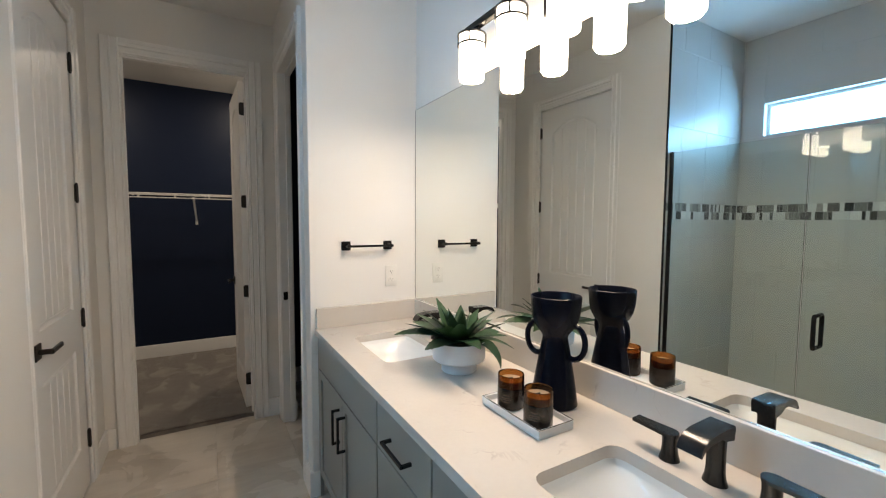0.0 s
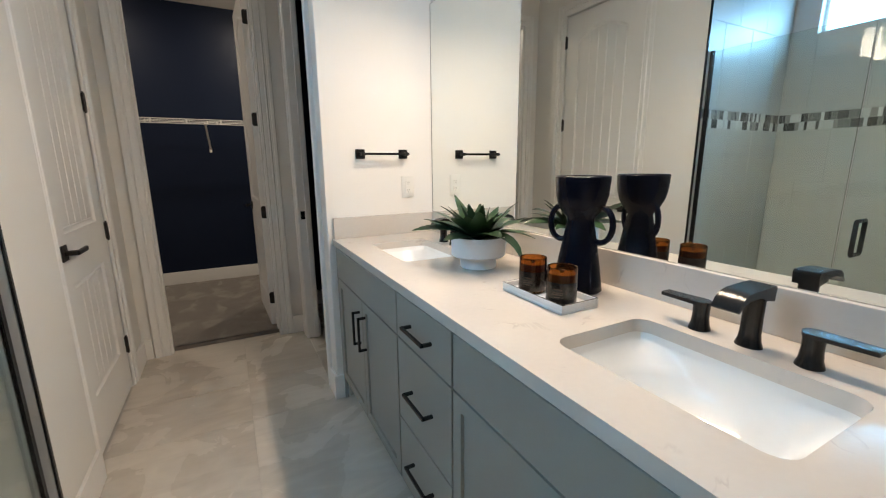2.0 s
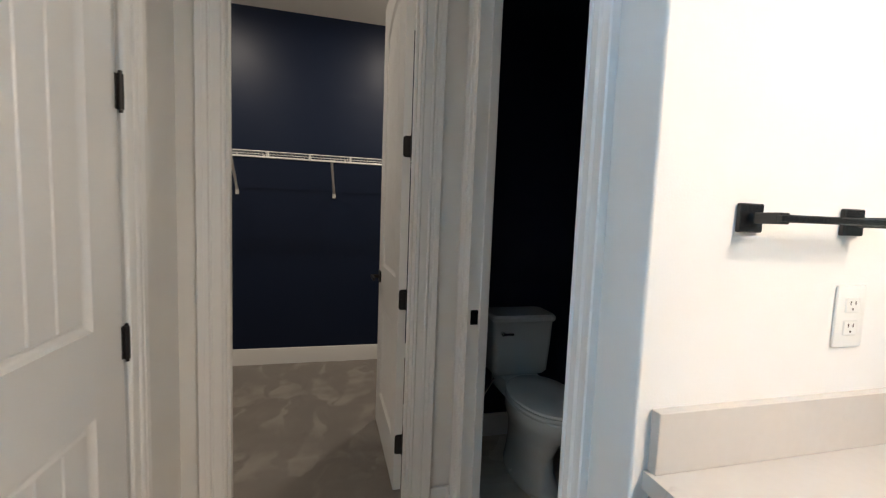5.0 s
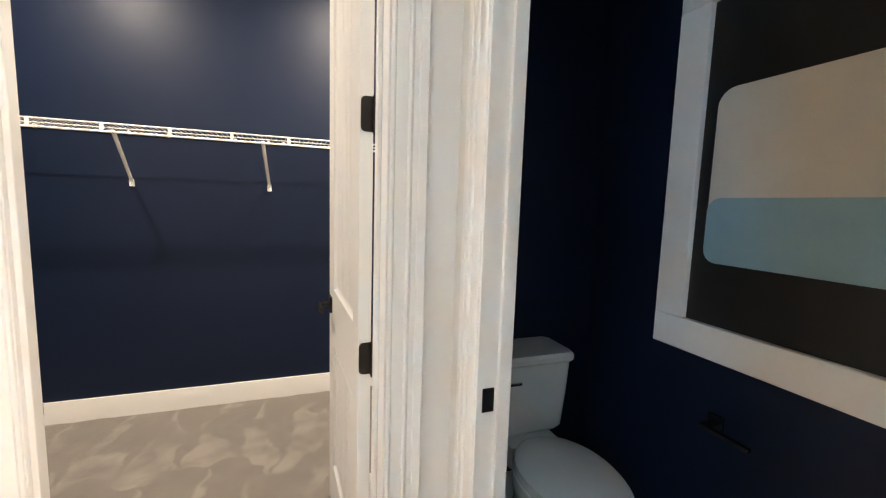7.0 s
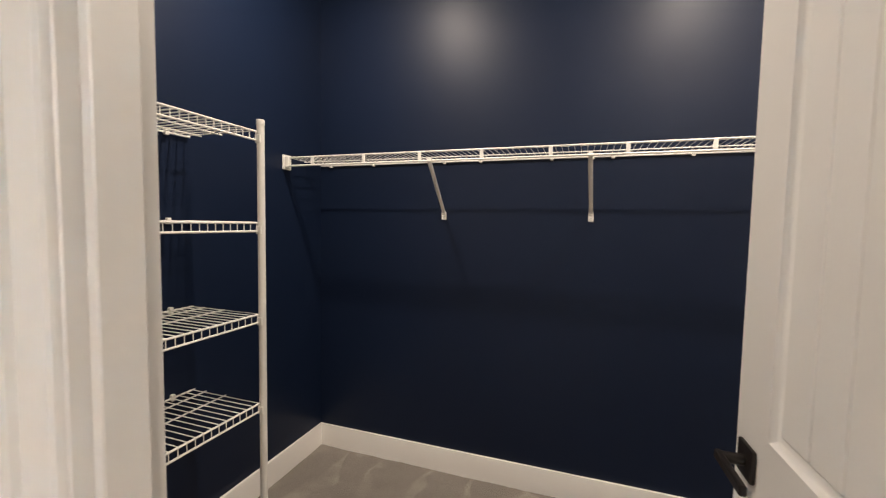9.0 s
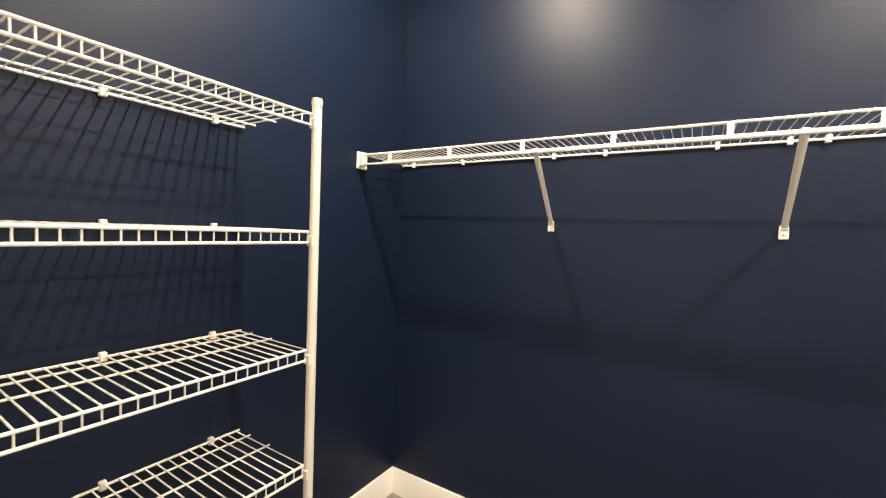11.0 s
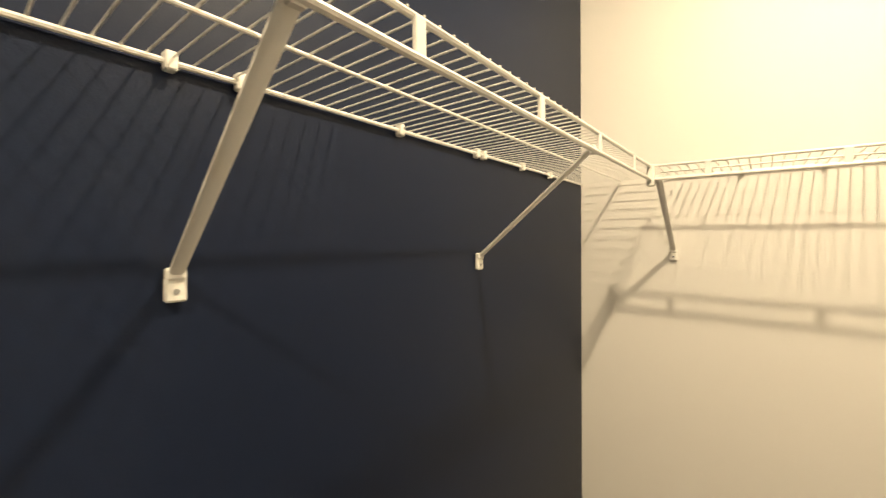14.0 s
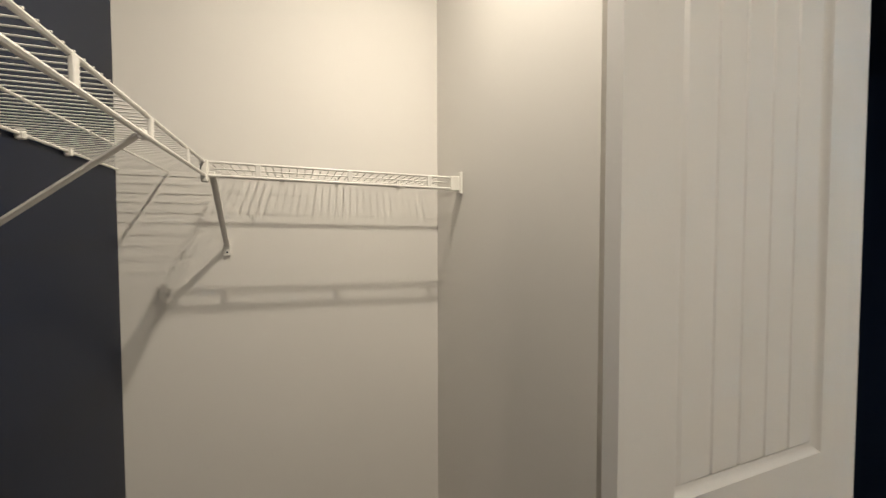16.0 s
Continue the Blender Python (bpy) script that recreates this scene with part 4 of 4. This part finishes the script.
bm = B()
loft(bm, [tank_ring(0.158, -0.185, -0.015, 0.458), tank_ring(0.170, -0.200, -0.010, 0.478), tank_ring(0.178, -0.212, -0.008, 0.62), tank_ring(0.184, -0.218, -0.006, 0.755)])
part("tank", bm, TOILETW, to)
bm = B()
loft(bm, [tank_ring(0.190, -0.226, -0.002, 0.757), tank_ring(0.195, -0.231, -0.001, 0.764), tank_ring(0.195, -0.231, -0.001, 0.782), tank_ring(0.185, -0.220, -0.008, 0.794)])
part("tank_lid", bm, TOILETW, to)


def egg(w, y0, y1, z, n=36):
    """An egg-shaped outline from y0 (back) to y1 (front, lower y)."""
    pts = []
    mid = y0 + (y1 - y0) * 0.45
    for i in range(n):
        a = 2 * math.pi * i / n
        c, s = math.cos(a), math.sin(a)
        ry = (y0 - mid) if s > 0 else (mid - y1)
        pts.append((w * c, mid + ry * s, z))
    return pts


bm = B()
loft(bm, [egg(0.112, -0.13, -0.60, 0.0), egg(0.114, -0.125, -0.61, 0.02), egg(0.092, -0.13, -0.56, 0.09), egg(0.088, -0.14, -0.55, 0.18), egg(0.112, -0.17, -0.60, 0.27), egg(0.158, -0.20, -0.68, 0.35), egg(0.172, -0.21, -0.71, 0.395), egg(0.174, -0.21, -0.715, 0.424), egg(0.168, -0.215, -0.71, 0.432)])
box(bm, -0.12, 0.12, -0.26, -0.03, 0.36, 0.457, 0.02, 2)
part("bowl", bm, TOILETW, to)
bm = B()
loft(bm, [egg(0.172, -0.235, -0.716, 0.434), egg(0.178, -0.232, -0.722, 0.440), egg(0.178, -0.232, -0.722, 0.450), egg(0.174, -0.235, -0.718, 0.454)])
part("seat", bm, TOILETW, to)
bm = B()
loft(bm, [egg(0.172, -0.232, -0.716, 0.4555), egg(0.177, -0.230, -0.721, 0.460), egg(0.176, -0.232, -0.720, 0.470), egg(0.158, -0.245, -0.695, 0.478), egg(0.05, -0.35, -0.55, 0.481)])
part("lid", bm, TOILETW, to)
bm = B()
rod(bm, (-0.135, -0.218, 0.70), (-0.135, -0.238, 0.70), 0.011, 12)
box(bm, -0.140, -0.075, -0.246, -0.238, 0.693, 0.706, 0.002)
part("flush_lever", bm, CHROME, to, "chrome flush lever")
for x in (-0.109, 0.109):
    part("bolt_cap", lathe(B(), [(0.014, 0.02), (0.013, 0.032), (0.008, 0.038), (0, 0.039)], 14, (x * 0.98, -0.36, 0)), TOILETW, to)
pts = []
for i in range(14):
    f = i / 13
    pts.append((-0.20 - 0.02 * math.sin(math.pi * f) + 0.07 * f, -0.012 - 0.11 * f, 0.17 + 0.25 * f + 0.05 * math.sin(math.pi * 2 * f) * (1 - f)))
bm = sweep(B(), pts, 0.006, 8)
rod(bm, (-0.20, 0.0, 0.17), (-0.20, -0.05, 0.17), 0.012, 12)
part("supply_hose", bm, CHROME, to, "braided water supply hose")

# picture
art = thing("framed_picture", (1.628, 3.388, 0.838), "large framed abstract painting of a cream and blue block on black", "picture")
PW, PH, FW = 0.462, 1.28, 0.112
bm = B()
for y0, y1, z0, z1 in ((-PW, PW, 0, FW), (-PW, PW, PH - FW, PH), (-PW, -PW + FW, FW, PH - FW), (PW - FW, PW, FW, PH - FW)):
    box(bm, -0.035, 0.0, y0, y1, z0, z1, 0.003)
part("frame", bm, TRIM, art, "wide white frame")
part("canvas", box(B(), -0.012, -0.004, -PW + FW, PW - FW, FW, PH - FW), ARTBLACK, art)


def blob(y0, y1, z0, z1, r, x0, x1, tilt=0.0):
    bm = B()
    pts = [(y, z + tilt * (y - y0)) for y, z in round_rect(y0, y1, z0, z1, r, 6)]
    return prism(bm, pts, "x", x0, x1)


part("paint_block", blob(-0.278, 0.307, 0.33, 0.88, 0.055, -0.0140, -0.0122), ARTCREAM, art, "cream painted block")
part("paint_band", blob(-0.278, 0.309, 0.318, 0.533, 0.045, -0.0152, -0.0142), ARTBLUE, art, "grey blue painted band")

tp = thing("toilet_paper_holder", (1.63, 3.60, 0.63), "black wall-mounted paper holder in shadow", "paper holder")
bm = box(B(), -0.012, 0.0, -0.025, 0.025, -0.025, 0.025, 0.002)
box(bm, -0.07, -0.012, -0.008, 0.008, -0.008, 0.008, 0.001)
box(bm, -0.076, -0.062, -0.15, 0.008, -0.007, 0.007, 0.001)
part("holder", bm, BLACK, tp)


# ---- closet shelving ----
def wire(bm, a, b, r=0.0024, seg=5):
    rod(bm, a, b, r, seg)


def wire_mesh(points, r, seg=6):
    return mesh_of("deck_wire", sweep(B(), points, r, seg), WIRE)


def lay_wire(me, parent, loc):
    ob = new("deck_wire", me)
    ob.parent = parent
    ob.location = loc


SZ = 1.668        # deck height of the hanging shelf


def back_shelf():
    th = thing("wire_shelf", (0, 0, 0), "white vinyl-coated wire shelf along the navy wall", "shelf", "closet wire shelves")
    x0, x1, yb, yf = -1.322, 1.622, 5.522, 5.217
    n = int((x1 - x0) / 0.0254)
    me = wire_mesh([(0, yb, 0), (0, yf - 0.004, 0)], 0.0014)
    for i in range(n + 1):
        lay_wire(me, th, (x0 + 0.01 + (x1 - x0 - 0.02) * i / n, 0, SZ + 0.004))
    part("back_rod", rod(B(), (x0, yb, SZ), (x1, yb, SZ), 0.0042, 8), WIRE, th)
    part("middle_rod", rod(B(), (x0, 5.375, SZ), (x1, 5.375, SZ), 0.0030, 8), WIRE, th)
    part("front_rod", rod(B(), (x0, yf, SZ), (1.352, yf, SZ), 0.0042, 8), WIRE, th)
    part("lip_rod", rod(B(), (x0, yf - 0.002, SZ - 0.041), (1.352, yf - 0.002, SZ - 0.041), 0.0048, 8), WIRE, th)
    for k in range(9):
        x = -1.151 + 0.2868 * k
        if x < 1.34:
            part("lip_post", box(B(), x - 0.008, x + 0.008, yf - 0.005, yf + 0.001, SZ - 0.041, SZ, 0.001), WIRE, th)
    return th


def side_shelf():
    th = thing("wire_shelf", (0, 0, 0), "short white wire shelf returning along the cream wall", "shelf", "closet wire shelves")
    xb, xf, y0, y1 = 1.622, 1.352, 4.378, 5.214

    def deck(y):
        return SZ - 0.012 * (y1 - y) / (y1 - y0)
    n = int((y1 - y0) / 0.0254)
    me = wire_mesh([(xb, 0, 0), (xf - 0.004, 0, 0)], 0.0014)
    for i in range(n + 1):
        y = y0 + 0.008 + (y1 - y0 - 0.016) * i / n
        lay_wire(me, th, (0, y, deck(y) + 0.004))
    for nm, x, dz, rr in (("back_rod", xb, 0, 0.0042), ("middle_rod", 1.49, 0, 0.0030), ("front_rod", xf, 0, 0.0042), ("lip_rod", xf - 0.002, -0.041, 0.0048)):
        part(nm, rod(B(), (x, y0, deck(y0) + dz), (x, y1, deck(y1) + dz), rr, 8), WIRE, th)
    for y in (4.50, 4.782, 5.067):
        part("lip_post", box(B(), xf - 0.005, xf + 0.001, y - 0.008, y + 0.008, deck(y) - 0.041, deck(y), 0.001), WIRE, th)
    bm = box(B(), xf - 0.012, xf + 0.03, 4.372, 4.384, deck(y0) - 0.058, deck(y0) + 0.022, 0.002)
    box(bm, xf - 0.009, xf + 0.006, 4.384, 4.418, deck(y0) - 0.047, deck(y0) + 0.006, 0.002)
    part("end_bracket", bm, PLASTIC, th, "white plastic end bracket")
    for y in (4.55, 4.80, 5.00):
        part("wall_clip", box(B(), xb - 0.008, xb + 0.008, y - 0.007, y + 0.007, deck(y) - 0.012, deck(y) + 0.010, 0.002), PLASTIC, th, "white plastic wall clip")
    corner = box(B(), xf - 0.010, xf + 0.012, 5.205, 5.226, SZ - 0.062, SZ + 0.006, 0.003)
    part("corner_clip", corner, PLASTIC, th, "white plastic corner connector")
    return th


bs = back_shelf()
side_shelf()
bm = box(B(), -1.329, -1.316, 5.205, 5.262, SZ - 0.058, SZ + 0.016, 0.002)
box(bm, -1.316, -1.290, 5.208, 5.224, SZ - 0.047, SZ + 0.006, 0.002)
part("end_bracket", bm, PLASTIC, bs, "white plastic end bracket")
for x in (-1.253, -0.978, -0.562, -0.369, -0.022, 0.161, 0.248, 0.568, 0.848, 0.879, 1.097, 1.30):
    part("wall_clip", box(B(), x - 0.007, x + 0.007, 5.512, 5.529, SZ - 0.012, SZ + 0.012, 0.002), PLASTIC, bs, "white plastic wall clip")


def brace(loc, rz, reach, label):
    """A support strap from the shelf's lip down to a foot on the wall. Local: wall at y=0, shelf lip at y=-reach."""
    th = thing("shelf_brace", loc, label, "shelf brace", "closet shelf braces", rz)
    a, b = Vector((0, -reach, SZ - 0.030)), Vector((0, -0.012, 1.408))
    d = (b - a).normalized()
    u = Vector((0, d.z, -d.y))
    bm = B()
    vs = []
    for p, w in ((a, 0.0095), (a + d * 0.05, 0.0095), (b, 0.0085)):
        vs.append([bm.verts.new(p + Vector((sx * w, 0, 0)) + u * sz) for sx, sz in ((-1, 0.0), (1, 0.0), (1, 0.004), (0.55, 0.0065), (-0.55, 0.0065), (-1, 0.004))])
    for p, q in zip(vs, vs[1:]):
        for i in range(6):
            bm.faces.new((p[i], p[(i + 1) % 6], q[(i + 1) % 6], q[i]))
    bm.faces.new(list(reversed(vs[0])))
    bm.faces.new(vs[-1])
    part("strap", bm, WIRE, th)
    bm = box(B(), -0.0125, 0.0125, -0.012, -0.001, 1.368, 1.400, 0.003)
    box(bm, -0.0115, 0.0115, -0.016, -0.001, 1.396, 1.412, 0.003)
    part("foot", bm, PLASTIC, th, "white plastic wall foot")
    part("screw", rod(B(), (0, -0.012, 1.382), (0, -0.0135, 1.382), 0.0035, 10), CHROME, th)
    bm = box(B(), -0.0085, 0.0085, -reach - 0.005, -reach + 0.006, SZ - 0.047, SZ - 0.028, 0.002)
    part("hook", bm, WIRE, th)
    return th


for x, turn in ((-0.562, 5.0), (0.163, -2.8), (0.860, -5.0)):
    brace((x, 5.53, 0), turn, 0.310, "white steel strap brace under the wire shelf")
brace((1.63, 5.196, 0), -90, 0.275, "white steel strap brace on the cream wall")


def tower():
    th = thing("shelf_tower", (0, 0, 0), "white wire shelf tower with round post", "shelving")
    xb, xf, y0, y1 = -1.322, -0.985, 3.86, 4.676
    bm = B()
    lathe(bm, [(0.0135, 0.0), (0.0135, 1.690), (0.0150, 1.690), (0.0150, 1.706), (0.013, 1.708)], 20, (-0.978, 4.688, 0))
    part("post", bm, WIRE, th)
    bent = wire_mesh([(xb, 0, 0), (xf - 0.003, 0, 0), (xf, 0, -0.003), (xf, 0, -0.033)], 0.0020)
    for z in (1.664, 1.338, 1.002, 0.666):
        bm = B()
        rod(bm, (xf, y0, z), (xf, y1 + 0.012, z), 0.0038, 8)
        sh = part("shelf", bm, WIRE, th, "white wire shelf deck")
        for i in range(int((y1 - y0) / 0.0290) + 1):
            lay_wire(bent, sh, (0, y1 - 0.004 - 0.029 * i, z + 0.003))
        for nm, x, dz, r in (("back_rod", xb, 0, 0.0038), ("middle_rod", -1.262, 0, 0.0030), ("middle_rod", -1.160, 0, 0.0030), ("lip_rod", xf, -0.030, 0.0038)):
            part(nm, rod(B(), (x, y0, z + dz), (x, y1 + 0.012, z + dz), r, 8), WIRE, sh)
        for y in (4.02, 4.319, 4.594):
            part("wall_clip", box(B(), xb - 0.007, xb + 0.008, y - 0.008, y + 0.008, z - 0.010, z + 0.014, 0.002), PLASTIC, sh, "white plastic wall clip")
        part("post_clip", box(B(), xf - 0.006, -0.968, 4.672, 4.690, z - 0.040, z - 0.010, 0.002), PLASTIC, sh, "white plastic post clip")
    return th


tower()

# ceiling lights of the closet
for lx, ly in ((-0.75, 4.725), (0.66, 4.720)):
    cl = thing("ceiling_light", (lx, ly, H), "lit white flush disc light on the closet ceiling", "ceiling light", "closet ceiling lights")
    part("trim_ring", lathe(B(), [(0.058, -0.001), (0.085, -0.001), (0.085, -0.008), (0.078, -0.014), (0.058, -0.014)], 36), PLASTIC, cl)
    part("lens", lathe(B(), [(0.0, -0.004), (0.0575, -0.004), (0.0575, -0.014), (0.052, -0.026), (0.038, -0.036), (0.018, -0.041), (0.0, -0.042)], 36), LENS, cl, "glowing white diffuser")


# ---- tiles ----
def tile_mesh(name, sx, sy, th, mat, bevel=0.0015):
    bm = box(B(), -sx / 2, sx / 2, -sy / 2, sy / 2, 0, th, 0)
    top = [e for e in bm.edges if all(v.co.z > th * 0.9 for v in e.verts)]
    bmesh.ops.bevel(bm, geom=top, offset=bevel, segments=1, affect="EDGES")
    return mesh_of(name, bm, mat)


def lay(parent, me, name, m):
    ob = new(name, me)
    ob.parent = parent
    ob.matrix_basis = m
    return ob


# bathroom and toilet room floor
ft = tagged(new("floor_tiles"), "cream cloudy polished stone-look floor tiles", "floor", "", "structure")
rects = [(-0.33, 1.30, -1.6, 2.60), (-0.33, 0.70, 2.60, 3.735), (0.70, 1.63, 2.70, 4.25)]
cache = {}


def floor_tile(x0, x1, y0, y1):
    key = (round(x1 - x0, 3), round(y1 - y0, 3))
    if key not in cache:
        cache[key] = tile_mesh("tile", key[0] - 0.0010, key[1] - 0.0010, 0.012, FLOOR, 0.0003)
    lay(ft, cache[key], "tile", pose((x0 + x1) / 2, (y0 + y1) / 2, FZ - 0.012))


for rx0, rx1, ry0, ry1 in rects:
    yy = [v for v in (-1.6, -0.66, 0.56, 1.78, 3.00, 4.22) if ry0 < v < ry1]
    xx = [v for v in (0.27, 0.88) if rx0 < v < rx1]
    ys, xs = [ry0, *yy, ry1], [rx0, *xx, rx1]
    for a, b in zip(xs, xs[1:]):
        for c, d in zip(ys, ys[1:]):
            if d - c > 0.01:
                floor_tile(a, b, c, d)

# shower wall tiles: tall stacked tiles with a mosaic band
ROWS_Z = [(0.012, 0.48), (0.48, 1.09), (1.09, 1.435), (1.547, 2.05), (2.05, 2.55), (2.55, H)]
wt = tagged(new("shower_wall_tiles"), "glossy pale grey shower wall tiles", "tiles", "", "structure")


def wall_tiles(place, length, skip=None, start=0.0, pitch=0.305):
    """place(u, z) gives the pose of a tile lying in the wall's plane, u along the wall."""
    for r, (z0, z1) in enumerate(ROWS_Z):
        u = -start - (pitch / 2 if r % 2 else 0)
        while u < length:
            a, b = max(u, 0), min(u + pitch, length)
            u += pitch
            if b - a < 0.01:
                continue
            if skip and skip(a, b, z0, z1):
                continue
            key = ("w", round(b - a, 3), round(z1 - z0, 3))
            if key not in cache:
                cache[key] = tile_mesh("wall_tile", key[1] - 0.0018, key[2] - 0.0018, 0.008, TILE, 0.001)
            lay(wt, cache[key], "wall_tile", place((a + b) / 2, (z0 + z1) / 2))


rngm = random.Random(11)


def mosaic(place, length):
    chips = {}
    for z in (1.463, 1.519):
        u = 0.0
        while u < length:
            w = rngm.choice((0.018, 0.022, 0.022, 0.028, 0.034, 0.046, 0.062))
            w = min(w, length - u)
            if w > 0.012:
                key = round(w, 3)
                if key not in chips:
                    chips[key] = tile_mesh("mosaic_chip", key - 0.0018, 0.054, 0.007, MOSAIC, 0.0008)
                lay(wt, chips[key], "mosaic_chip", place(u + w / 2, z))
            u += w


def on_end(u, z):
    return pose(-0.3095 - u, 2.108, z, 90, 0, 0)


def on_near(u, z):
    return pose(-0.3095 - u, 0.404, z, -90, 0, 0)


def on_back(u, z):
    return pose(-1.256, 2.10 - u, z, 90, 0, 90)


def under_window(a, b, z0, z1):
    y0, y1 = 2.10 - b, 2.10 - a
    return y0 < WY1 and y1 > WY0 and z0 < WZ1 and z1 > WZ0


whole("tile_grout", box(B(), -1.25, -0.311, 2.1020, 2.1119, FZ, H), GROUT, "pale grout behind the shower tiles", "grout", "structure")
bm = B()
for b in ((0.41, WY0, FZ, H), (WY1, 2.10, FZ, H), (WY0, WY1, FZ, WZ0), (WY0, WY1, WZ1, H)):
    box(bm, -1.2599, -1.2500, *b)
whole("tile_grout", bm, GROUT, "pale grout behind the shower back tiles", "grout", "structure")
wall_tiles(on_end, 0.938)
wall_tiles(on_near, 0.938)
wall_tiles(on_back, 1.69, under_window)
mosaic(on_end, 0.938)
mosaic(on_back, 1.69)
# cut tiles round the window
for y0, y1, z0, z1 in ((WY1, 2.10, 2.05, 2.55), (WY0, WY1, 2.29, 2.55), (0.575, WY0, 2.05, 2.55)):
    me = tile_mesh("wall_tile", y1 - y0 - 0.0018, z1 - z0 - 0.0018, 0.008, TILE)
    lay(wt, me, "wall_tile", pose(-1.256, (y0 + y1) / 2, (z0 + z1) / 2, 90, 0, 90))
